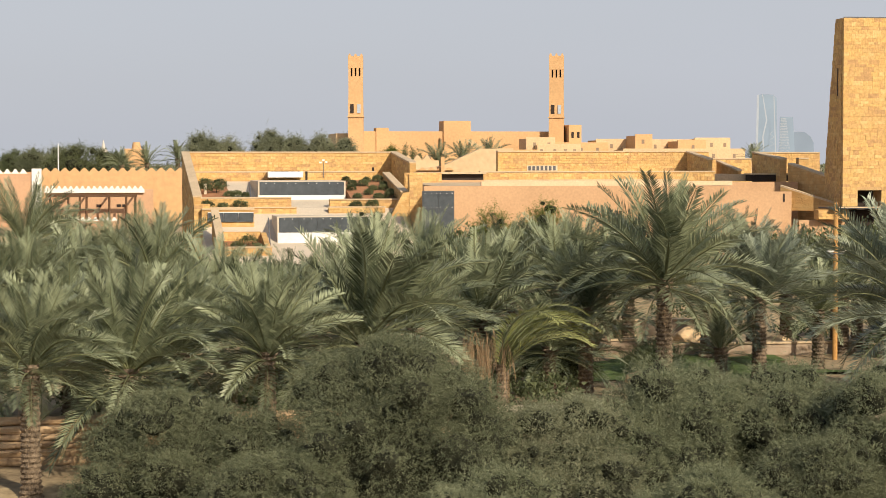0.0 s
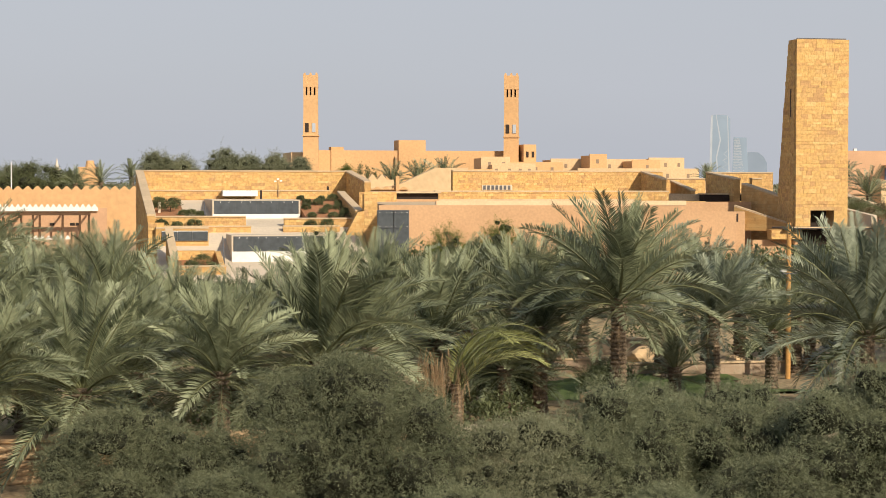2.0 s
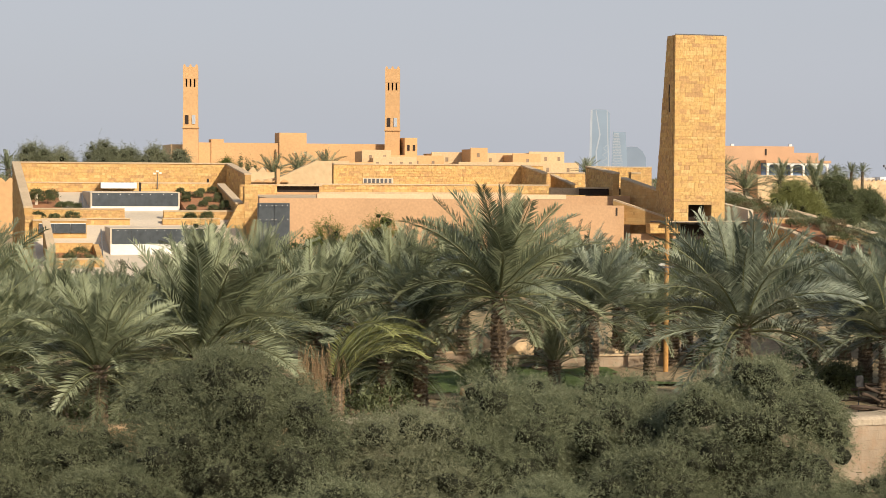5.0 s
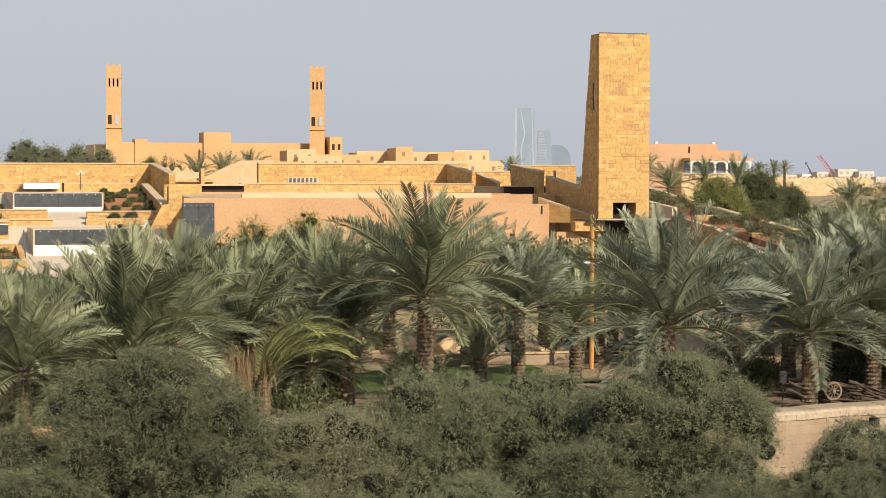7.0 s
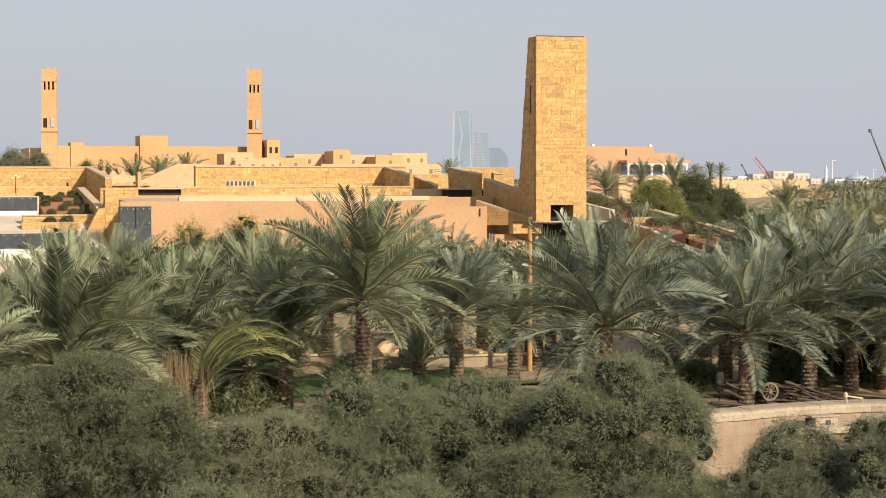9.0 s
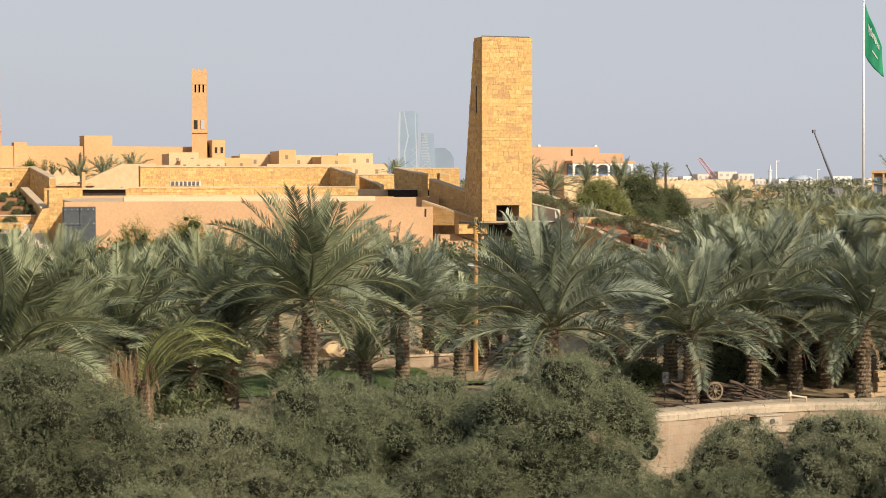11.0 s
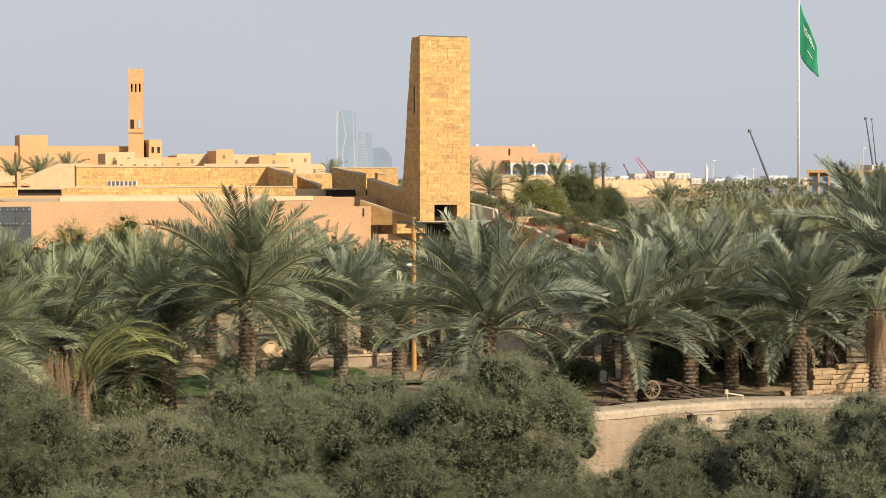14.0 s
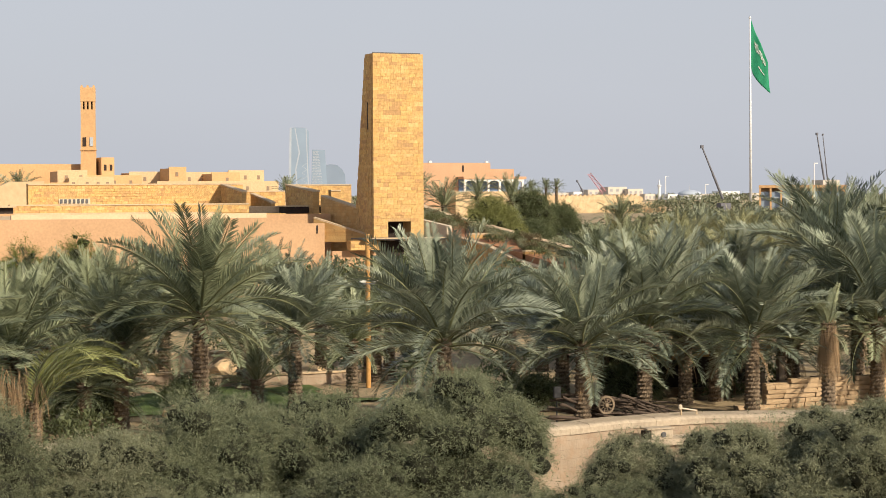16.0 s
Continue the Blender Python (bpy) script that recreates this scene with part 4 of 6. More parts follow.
def long_hall():
    """The long stone and plaster hall between the terraces and the tower."""
    r = thing("stone_hall", 36, 140, 2, "long low hall of yellow stone above a brown plaster wall", "building")
    front = part("plaster_front", prism([(21.3, 2), (21.3, 8.05), (43.4, 8.0), (43.5, 7.7), (46.9, 7.55), (46.9, 2)], 'y', 128.2, 128.8), PLASTER, r, "smooth brown plaster wall")
    part("flat_roof", prism([(128.8, 7.9), (128.8, 8.0), (141.9, 8.2), (141.9, 2.0), (128.8, 2.0)], 'x', 22.3, 43.4), CAP, r, "pale sloping flat roof")
    part("roof_parapet", box(25.4, 43.4, 128.82, 129.15, 8.02, 8.34), PARAPET, r, "cream rendered roof parapet")
    part("roof_kerb", box(27.9, 43.4, 141.3, 141.9, 8.2, 8.36), CAP, r)
    low = wall_x("low_wall", r, 27.9, 46.4, 142, 142.5, 2, 8.9)
    part("slot_wall", box(22.0, 27.9, 140.6, 141, 2, 8.35), PLASTER, r)
    part("slot", box(22.4, 27.88, 140.65, 141.6, 8.352, 8.8), DARK, r, "dark horizontal slot under the roof slab")
    part("slot_roof", box(22.6, 28.0, 140.2, 143, 8.802, 8.93), CAP, r)
    hi = wall_x("high_wall", r, 30.9, 48.5, 150, 150.6, 3, 10.5)
    vent = part("window_band", box(33.3, 35.8, 149.93, 149.998, 9.0, 9.42), PAVING, r, "row of small grey window slits")
    for i in range(7):
        part("pane", box(33.4 + 0.34 * i, 33.6 + 0.34 * i, 149.88, 149.925, 9.05, 9.38), STEEL, vent)
    part("upper_roof", box(28.2, 48.3, 142.5, 150, 8.3, 8.75), CAP, r)
    wall_y("fin_wall", r, 46.6, 46.95, [(149.8, 10.45), (144.3, 9.85)], 8.3)
    wall_y("fin_wall", r, 49.0, 49.3, [(149.5, 9.7), (144.2, 8.95)], 8.3)
    part("upper_roof", box(46.4, 51.0, 142.2, 150, 8.2, 8.72), CAP, r)
    wall_x("end_wall", r, 48.6, 52.5, 151, 151.5, 4, 9.9)
    stone_face(r, 30.92, 48.5, 150, 8.75, 10.46, 21)
    stone_face(r, 27.92, 46.38, 142, 8.3, 8.88, 22)
    stone_face(r, 48.6, 52.5, 151, 8.7, 9.88, 23)
    stone_face(r, 51.52, 56.5, 146, 7.6, 10.35, 24)
    stone_face(r, 49.32, 51.58, 127.6, 5.62, 6.28, 25)
    stone_side(r, 51.0, [(146.5, 10.4), (140, 9.85)], 7.8, 26)
    stone_side(r, 46.6, [(149.8, 10.45), (144.3, 9.85)], 8.75, 27)
    # east court: fins, slot and brown base
    wall_y("fin_wall", r, 51.0, 51.5, [(146.5, 10.4), (140, 9.85)], 6)
    wall_x("court_wall", r, 51.5, 56.5, 146, 146.5, 4, 10.38)
    wall_x("court_return", r, 52.6, 53.4, 140.3, 140.9, 6, 9.9)
    part("slot", box(48.9, 54.0, 140.9, 142, 8.2, 8.7), DARK, r)
    part("slot_sill", box(48.8, 54.0, 140.8, 142.1, 8.702, 8.8), CAP, r)
    part("plaster_base", box(41.0, 51.0, 136.2, 136.8, 2, 8.18), PLASTER, r)
    wall_line("fin_wall", r, (50.95, 138.2), (52.04, 133.3), 0.5, 9.48, 8.55, 5)
    wall_line("fin_wall", r, (48.9, 134.2), (52.04, 131.6), 0.4, 7.85, 6.62, 6.1)
    part("hatch", box(48.25, 48.85, 133.1, 133.3, 6.75, 7.35), DARK, r, "small dark opening")
    part("plaster_base", box(41.0, 49.4, 133.2, 133.7, 2, 7.5), PLASTER, r)
    part("stone_base", box(49.3, 51.6, 127.6, 128.4, 5.6, 6.3), STONE, r)
    part("plaster_base", box(48.2, 51.6, 128.4, 129, 2, 5.55), PLASTER, r)
    deck = part("deck", box(50.2, 57.6, 127.0, 129.9, 6.36, 6.46), STEEL, r, "steel deck in front of the tower")
    part("rail", box(50.2, 57.6, 126.95, 126.998, 6.42, 6.5), CAP, deck)
    # near-black block in place of the shade under the deck
    part("deck_shade", box(51.7, 57.4, 128.5, 129.9, 3, 6.2), DARK, r)
    for i in range(5):
        part("rail_post", box(57.8 + 0.55 * i, 57.84 + 0.55 * i, 127, 127.04, 5.2, 6.57), STEEL, r)
    return r


def garden_slope():
    """The planted slope that runs down from the tower."""
    r = thing("garden_slope", 60, 128, 3, "sloping roof garden with dry shrubs between low stone walls", "garden")
    wall_y("edge_wall", r, 60.3, 60.9, [(142, 8.75), (136, 7.95), (117, 6.0), (100, 4.3)], 1)
    wall_y("edge_wall", r, 56.6, 57.0, [(127, 6.6), (120.4, 5.95), (116, 5.1), (108, 4.2)], 0)
    part("notch", box(56.56, 56.597, 118.6, 120.0, 4.75, 5.3), DARK, r, "dark gap in the low wall")
    part("low_parapet", prism([(127.05, 5.5), (127.05, 7.3), (133.4, 7.85), (133.4, 5.5)], 'x', 56.6, 57.0), PAVING, r, "pale smooth parapet")
    part("soil", prism([(141, 8.1), (117, 5.75), (104, 4.3), (104, 0), (141, 0)], 'x', 57.0, 60.3), REDSOIL, r)
    part("pavement", prism([(139, 7.96), (132, 7.2), (132, 6.9), (139, 7.6)], 'x', 57.003, 59.0), PAVING, r)
    wall_x("step_wall", r, 57.0, 60.3, 124, 124.4, 5, 6.7)
    wall_x("step_wall", r, 57.0, 60.3, 115, 115.4, 4, 5.7)
    part("opening", box(58.0, 60.0, 138.8, 139.4, 7.9, 8.5), DARK, r, "dark opening in the wall")
    return r


stone_tower()
terraced_building()
long_hall()
garden_slope()


# ---- shrubs in the beds ----
def shrub(x, y, z, r, seed, material=HEDGE, label="small clipped round shrub in a roof planter", name="shrub", group="planter shrubs", n=260, leaf=0.07):
    rng = np.random.default_rng(seed)
    root = thing(name, x, y, z, label, "shrub", group)
    L = [(0, 0, r * 0.7, r, r, r * 0.7)] + [(r * 0.5 * math.cos(a), r * 0.5 * math.sin(a), r * rng.uniform(0.5, 0.95), r * 0.55, r * 0.55, r * 0.45) for a in rng.uniform(0, 6.28, 4)]
    p, d = crown_points(rng, L, n)
    c = new("foliage", leaf_cloud("foliage", p, d, leaf * (1 + r), rng, material, 0.55, 5, 0.0))
    c.parent = root
    bm = tube((0, 0, -0.1), (0, 0, r * 0.7), 0.04, 0.03, 5)
    me = bpy.data.meshes.new("stem")
    bm.to_mesh(me)
    bm.free()
    me.materials.append(BARK)
    s = new("stem", me)
    s.parent = root
    return root


rs = random.Random(11)
PLANTED = [(7.0, 139.6, 7.45, 0.5), (7.9, 139.8, 7.5, 0.48), (7.2, 141.8, 7.75, 0.5), (8.2, 141.6, 7.7, 0.52), (8.7, 138.4, 7.1, 0.34), (9.3, 138.3, 7.1, 0.36), (9.9, 138.5, 7.1, 0.26)]
PLANTED += [(17.6 + 0.78 * (i % 4) + 0.25 * (i // 4 % 2), 135.0 + 1.6 * (i // 4), 6.98 + 0.295 * (i // 4), rs.uniform(0.26, 0.38)) for i in range(20) if i not in (1, 4, 6, 9, 14, 17)]
PLANTED += [(6.9, 133.6, 6.33, 0.46), (8.0, 133.6, 6.33, 0.36), (9.2, 133.6, 6.33, 0.48), (17.3, 133.6, 6.33, 0.4), (18.5, 133.6, 6.33, 0.46)]
for i, (x, y, z, r) in enumerate(PLANTED):
    shrub(x, y, z, r, 40 + i, CLIPPED if i % 3 else HEDGE, n=420, leaf=0.055)
for i, (x, y, r) in enumerate(((9.1, 124.4, 0.62), (8.3, 123.6, 0.45), (9.6, 123.2, 0.4))):
    shrub(x, y, 3.75 + 0.2 * (y - 123), r, 80 + i, CLIPPED, n=420, leaf=0.055)
for i in range(100):
    y = 108 + 31 * rs.random()
    shrub(57.3 + 2.8 * rs.random(), y, float(np.interp(y, (104, 117, 141), (4.3, 5.75, 8.1))), rs.uniform(0.3, 0.6), 100 + i, (DRYSHRUB, CLIPPED, CLIPPED, TAMARISK_SILVER)[i % 4], label="dry low brown-green shrub on the sloping garden", group="slope shrubs", n=170, leaf=0.06)


# ---- town on the left ----
def merlon_row(x0, x1, y, z, step, h, m, parent, thick=0.4):
    n = int((x1 - x0) / step)
    me = bpy.data.meshes.new("merlon")
    bm = prism([(-step / 2, 0), (step / 2, 0), (step * 0.3, h * 0.45), (0.06, h), (-0.06, h), (-step * 0.3, h * 0.45)], 'y', 0, thick)
    bmesh.ops.recalc_face_normals(bm, faces=bm.faces)
    bm.to_mesh(me)
    bm.free()
    me.materials.append(m)
    for i in range(n):
        ob = new("merlon", me)
        ob.parent, ob.location = parent, Vector((x0 + (i + 0.5) * step, y, z)) - at_world(parent)


def old_fort():
    r = thing("adobe_house", 0, 176, 4, "ochre adobe courtyard house with toothed white parapets", "house")
    part("wall", box(-30, 7.6, 178, 178.7, 2, 8.9), ADOBE, r)
    merlon_row(-5.9, 7.6, 178, 8.9, 0.87, 0.36, ADOBE, r)
    part("porch_back", box(-5.5, 4.2, 175.6, 176.2, 2, 7.3), PINK, r)
    part("porch_band", box(-5.5, 3.4, 175.3, 175.6, 7.0, 7.32), WHITE, r)
    merlon_row(-5.5, 3.4, 175.3, 7.322, 0.52, 0.3, WHITE, r, 0.3)
    part("pilaster", box(-6.6, -5.75, 175.2, 176, 2, 9.2), WHITE, r)
    part("white_wall", box(-14, -6.6, 175.4, 176, 2, 8.75), PINK, r)
    merlon_row(-14, -6.6, 175.4, 8.752, 0.7, 0.4, WHITE, r)
    part("beam", box(-5.3, 2.7, 173.2, 173.5, 6.66, 6.9), WOOD, r)
    for x in (-5.0, -3.4, -1.8, 0.2, 2.5):
        part("rafter", box(x - 0.06, x + 0.06, 173.5, 175.29, 6.72, 6.86), WOOD, r)
    for x in (-5.0, -3.4, -2.4, -1.8, 0.2, 1.7, 2.5):
        part("post", tube((x, 173.35, 2), (x + 0.05, 173.35, 6.68), 0.13, 0.1, 7), WOOD, r)
    for x in (-4.6, -3.0, -0.9, 0.9, 1.4):
        part("niche", box(x, x + 0.42, 175.55, 175.62, 5.7, 5.95), DARK, r)
    part("low_wall", box(-4.0, 1.2, 172, 172.4, 2, 4.55), PINK, r)
    merlon_row(-4.0, 1.2, 172, 4.552, 0.55, 0.34, WHITE, r, 0.3)
    return r


old_fort()


def sand_fort():
    r = thing("adobe_rampart", 29, 170, 4, "sandy adobe rampart with a sloping wall and toothed top", "wall")
    part("ramp_wall", prism([(25.5, 3), (25.5, 8.9), (29.3, 9.4), (32.6, 10.9), (35.6, 10.95), (36.5, 3)], 'y', 166, 167), ADOBE_PALE, r)
    part("rear_wall", box(23.5, 31, 178, 178.6, 3, 9.9), ADOBE_PALE, r)
    merlon_row(24.0, 31, 178, 9.9, 0.9, 0.5, ADOBE_PALE, r)
    merlon_row(26.2, 30.6, 165.7, 9.0, 0.8, 0.25, ADOBE, r, 0.25)
    part("post", box(29.0, 29.3, 165.4, 165.7, 3, 10.2), ADOBE, r)
    part("court_wall", box(55, 64, 172, 172.6, 3, 9.3), ADOBE_PALE, r)
    merlon_row(55, 64, 172, 9.3, 0.9, 0.5, ADOBE_PALE, r)
    return r


sand_fort()


# ---- mosque with two minarets ----
def mosque():
    r = thing("mosque", 90, 450, 8, "large ochre mosque with two square minarets", "mosque")
    for x, top in ((58.4, 35.6), (107.2, 36.1)):
        m = part("minaret", prism([(x - 1.97, 3.5), (x + 1.97, 3.5), (x + 1.72, 26), (x - 1.72, 26)], 'y', 448.2, 451.8), ADOBE, r)
        for dx in (-1.42, -0.47, 0.47, 1.42):
            part("pier", box(x + dx - 0.28, x + dx + 0.28, 448.3, 448.9, 30.4, 32.3), ADOBE, m)
            part("pier", box(x + dx - 0.28, x + dx + 0.28, 451.1, 451.7, 30.4, 32.3), ADOBE, m)
        part("shaft", box(x - 1.7, x + 1.7, 448.3, 451.7, 26, 30.4), ADOBE, m)
        # added near-black block, so the belfry openings read as shaded
        part("belfry_shade", box(x - 1.3, x + 1.3, 449.2, 450.8, 30.4, 32.3), DARK, m)
        part("head", box(x - 1.75, x + 1.75, 448.25, 451.75, 32.3, top - 0.5), ADOBE, m)
        for dx in (-1.4, 0, 1.4):
            part("merlon", prism([(x + dx - 0.35, top - 0.5), (x + dx + 0.35, top - 0.5), (x + dx + 0.15, top + 0.1), (x + dx - 0.15, top + 0.1)], 'y', 448.3, 449), ADOBE, m)
        for dx in (-0.85, 0.75):
            part("opening", box(x + dx - 0.4, x + dx + 0.4, 448.05, 448.3, 21.7, 23.8), TOWERLIGHT if dx > 0 else DARK, m)
        part("ledge", box(x - 1.95, x + 1.95, 447.9, 452.1, 20.7, 20.95), ADOBE, m)
        # the minarets face the valley squarely
        pivot = Vector((x, 450, 0)) - at_world(r)
        m.matrix_basis = Matrix.Translation(pivot) @ Matrix.Rotation(-math.atan2(x, 450) - 0.03, 4, 'Z') @ Matrix.Translation(-pivot)
    part("hall", box(60, 112, 452, 475, 3.5, 17.5), ADOBE, r)
    part("hall_wing", box(54.1, 60, 453, 470, 3.5, 17.0), ADOBE_PALE, r)
    part("roof_block", box(79.8, 86.4, 451.5, 458, 3.5, 20.0), ADOBE, r)
    part("roof_block", box(63.5, 66.5, 451.7, 456, 3.5, 18.3), ADOBE, r)
    part("buttress", box(78.9, 79.3, 451.2, 452, 3.5, 16.0), PLASTER, r)
    an = part("annex", box(109.3, 112.4, 446, 452, 3.5, 19.0), ADOBE, r)
    for x in (109.9, 111.3):
        part("opening", box(x, x + 0.6, 445.9, 446.0, 15.9, 17.3), DARK, an)
    return r


mosque()


def town_house(x0, x1, y, z1, m, depth=8.0, windows=0, seed=0):
    r = thing("adobe_house", (x0 + x1) / 2, y, 7, "plain flat-roofed adobe house of the old town", "house", "old town houses")
    part("wall", box(x0, x1, y, y + depth, 3.5, z1), m, r)
    part("parapet", box(x0, x1, y, y + 0.4, z1 + 0.003, z1 + 0.35), m, r)
    rr = random.Random(seed)
    for i in range(windows):
        x = x0 + (i + 0.5) * (x1 - x0) / windows + rr.uniform(-0.4, 0.4)
        part("window", box(x - 0.35, x + 0.35, y - 0.06, y + 0.002, z1 - 1.9, z1 - 0.9), SHUTTER, r)
    return r


for i, (x0, x1, y, z1, m, w) in enumerate((
        (97.5, 104.5, 440, 15.6, ADOBE_PALE, 2), (99.5, 110, 437, 14.0, ADOBE_PALE, 4), (104, 118, 442, 14.4, ADOBE, 3), (116, 124, 446, 15.3, ADOBE_PALE, 1), (123.5, 127.7, 438, 16.3, ADOBE, 1),
        (127.5, 140, 446, 15.2, ADOBE_PALE, 2), (134, 141, 438, 15.0, ADOBE, 1), (140, 149, 444, 15.6, ADOBE_PALE, 3), (120, 150, 436, 12.9, ADOBE_PALE, 6), (62, 98, 430, 12.6, ADOBE, 5))):
    town_house(x0, x1, y, z1, m, 8, w, i)


# ---- grove floor ----
def undergrowth(name, label, spots, seed, material, leaf, n, category="undergrowth"):
    """Low growth over many spots (x, y, z, radius, height)."""
    rng = np.random.default_rng(seed)
    L = [(x, y, z + h * 0.4, r, r, h * 0.6) for x, y, z, r, h in spots]
    p, d = crown_points(rng, L, n)
    ob = new(name, leaf_cloud(name, p, d, leaf, rng, material, 0.7, 4, 0.1))
    return tagged(ob, label, category, kind="stuff")


gr = random.Random(9)
spots = []
for i in range(90):
    a, d = radians(gr.uniform(-4, 38)), gr.uniform(78, 112)
    x, y = d * math.sin(a), d * math.cos(a)
    if y > 76 and not (0.22 < a < 0.40 and d < 100):
        spots.append((x, y, ground_z(x, y), gr.uniform(0.8, 1.8), gr.uniform(0.5, 1.6)))
for i in range(26):
    x, y = gr.uniform(-10, 18), gr.uniform(71, 80)
    spots.append((x, y, ground_z(x, y), gr.uniform(0.8, 1.5), gr.uniform(0.5, 1.3)))
undergrowth("undergrowth", "dark low shrubs and grass under the palms", spots, 31, TREELEAF, 0.16, 16000)
spots = []
for i in range(46):
    x = -8 + 64 * i / 46 + gr.uniform(-0.6, 0.6)
    y = gr.uniform(110, 117)
    spots.append((x, y, ground_z(x, y), gr.uniform(1.3, 2.2), gr.uniform(2.0, 3.6) if x < 5 or x > 18.5 else gr.uniform(0.7, 1.3)))
undergrowth("hedge_belt", "dense dark shrubs along the foot of the buildings", spots, 32, TREELEAF, 0.22, 13000, "hedge")

tamarisk(22.4, 110, 7.0, 1.9, 951, 2200, GREENLEAF, "green_bush", "bright green leafy bush before the plaster wall", "green bushes", 0.13, 16, per=5)
tamarisk(25.8, 112, 7.35, 1.9, 952, 1900, GREENLEAF, "green_bush", "bright green leafy bush before the plaster wall", "green bushes", 0.13, 16, per=5)
tamarisk(31.0, 113, 6.3, 1.6, 953, 1500, GREENLEAF, "green_bush", "bright green leafy bush before the plaster wall", "green bushes", 0.13, 14, per=5)
tamarisk(40.8, 96, 4.4, 1.8, 954, 1800, GREENLEAF, "green_bush", "yellow-green bush beside the wooden post", "green bushes", 0.12, 14, per=5)
tamarisk(13.6, 108, 5.6, 1.6, 955, 2000, TREELEAF, "green_bush", "dark wispy tree before the terraces", "green bushes", 0.10, 16, per=5)
tamarisk(15.6, 114, 6.9, 1.7, 956, 1500, TREELEAF, "green_bush", "dark wispy tree before the terraces", "green bushes", 0.10, 14, per=5)
for i, (x, y, top, r) in enumerate(((43.2, 76.2, 1.9, 1.5), (37.6, 75.0, 1.5, 1.2), (24.5, 84, 1.2, 1.3), (19.0, 79, 2.0, 1.6))):
    tamarisk(x, y, top, r, 960 + i, 1500, TREELEAF, "green_bush", "dark green shrub under the palms", "green bushes", 0.15, 14, per=5)


def boulder(x, y, z, r, seed, m=None):
    bm = bmesh.new()
    bmesh.ops.create_icosphere(bm, subdivisions=3, radius=r)
    for v in bm.verts:
        v.co *= 1 + 0.35 * noise.noise(v.co * (1.1 / r) + Vector((seed, 0, 0)))
        v.co.z *= 0.7
        v.co += Vector((x, y, z))
    return tagged(finish("boulder", bm, m or ADOBE_PALE, base=(x, y, z)), "rounded pale sandstone boulder in the garden", "rock", "garden boulders")


for i, (x, y, r) in enumerate(((30.2, 96, 1.0), (31.6, 97.5, 0.9), (27.2, 99, 0.8), (22.6, 79.6, 0.55), (23.5, 80.6, 0.45), (33.5, 92, 0.8))):
    boulder(x, y, ground_z(x, y) + r * 0.35, r, 3.3 * i)


def garden_wall(x0, x1, y, z1, m, label):
    r = thing("garden_wall", (x0 + x1) / 2, y, 0, label, "wall", "low garden walls")
    part("wall", box(x0, x1, y, y + 0.4, -0.3, z1, bevel=0.04), m, r)
    part("coping", box(x0 - 0.05, x1 + 0.05, y - 0.06, y + 0.46, z1 + 0.003, z1 + 0.1, bevel=0.02), CAP, r)


garden_wall(20, 33, 101, 0.9, STONE_LOW, "low pale stone garden wall among palms")
garden_wall(26, 37, 90.5, 0.55, STONE_LOW, "low pale stone garden wall among palms")
garden_wall(22.5, 27.5, 93.5, 0.55, STONE_LOW, "low pale stone garden wall among palms")


def block_wall():
    """A dry wall of rough squared blocks that steps up behind the trunks."""
    r = thing("block_wall", 54, 71.4, -0.2, "stepped wall of rough yellow stone blocks behind palms", "wall", kind="structure")
    part("core", box(45.7, 62, 71.28, 71.6, -0.3, 0.2), RUBBLE, r)
    part("core", box(47.2, 62, 71.28, 71.6, 0.202, 1.1), RUBBLE, r)
    rb = random.Random(31)
    shapes = []
    for k in range(5):
        bm = box(-0.5, 0.5, -0.5, 0.5, -0.5, 0.5)
        for v in bm.verts:
            v.co += Vector((rb.uniform(-0.05, 0.05), rb.uniform(-0.12, 0.12), rb.uniform(-0.07, 0.07)))
        me = bpy.data.meshes.new("stone_block")
        bm.to_mesh(me)
        bm.free()
        me.materials.append(RUBBLE)
        shapes.append(me)
    for c in range(7):
        z = -0.2 + 0.21 * c
        x = 45.6 if c < 2 else 46.9 + 0.35 * rb.random() if c < 6 else 48.4
        while x < 61.5:
            w = rb.uniform(0.45, 0.95)
            ob = new("stone_block", shapes[rb.randrange(5)])
            ob.parent = r
            ob.matrix_basis = Matrix.Translation((x + w / 2 - 54, -0.18 + rb.uniform(-0.03, 0.03), z + 0.3)) @ Matrix.Diagonal((w - 0.03, 0.34, 0.195, 1))
            x += w


block_wall()


def lawn():
    """A ragged patch of grass that follows the ground, with tufts along its edge."""
    verts, faces, keep = [], [], {}
    xs, ys = np.arange(18.5, 34, 0.5), np.arange(80.0, 91, 0.5)
    for a in range(len(xs)):
        for b in range(len(ys)):
            x, y = float(xs[a]), float(ys[b])
            edge = min(x - 18.5, 33.5 - x, y - 80, 90.5 - y) + 1.3 * noise.noise((x * 0.5, y * 0.5, 7.0))
            if edge > 0.3:
                keep[a, b] = len(verts)
                verts.append((x, y, ground_z(x, y) + 0.07 + 0.03 * noise.noise((x * 3, y * 3, 1.0))))
    for a, b in keep:
        quad = [(a, b), (a + 1, b), (a + 1, b + 1), (a, b + 1)]
        if all(q in keep for q in quad):
            faces.append([keep[q] for q in quad])
    grass = mat("lawn_grass", (0.085, 0.125, 0.035), 0.9, 0.4, 2.0, 30.0, 0.8)
    tagged(new("lawn", raw_mesh("lawn", verts, faces, grass)), "mown green grass between the palm trunks", "grass", kind="stuff")


lawn()


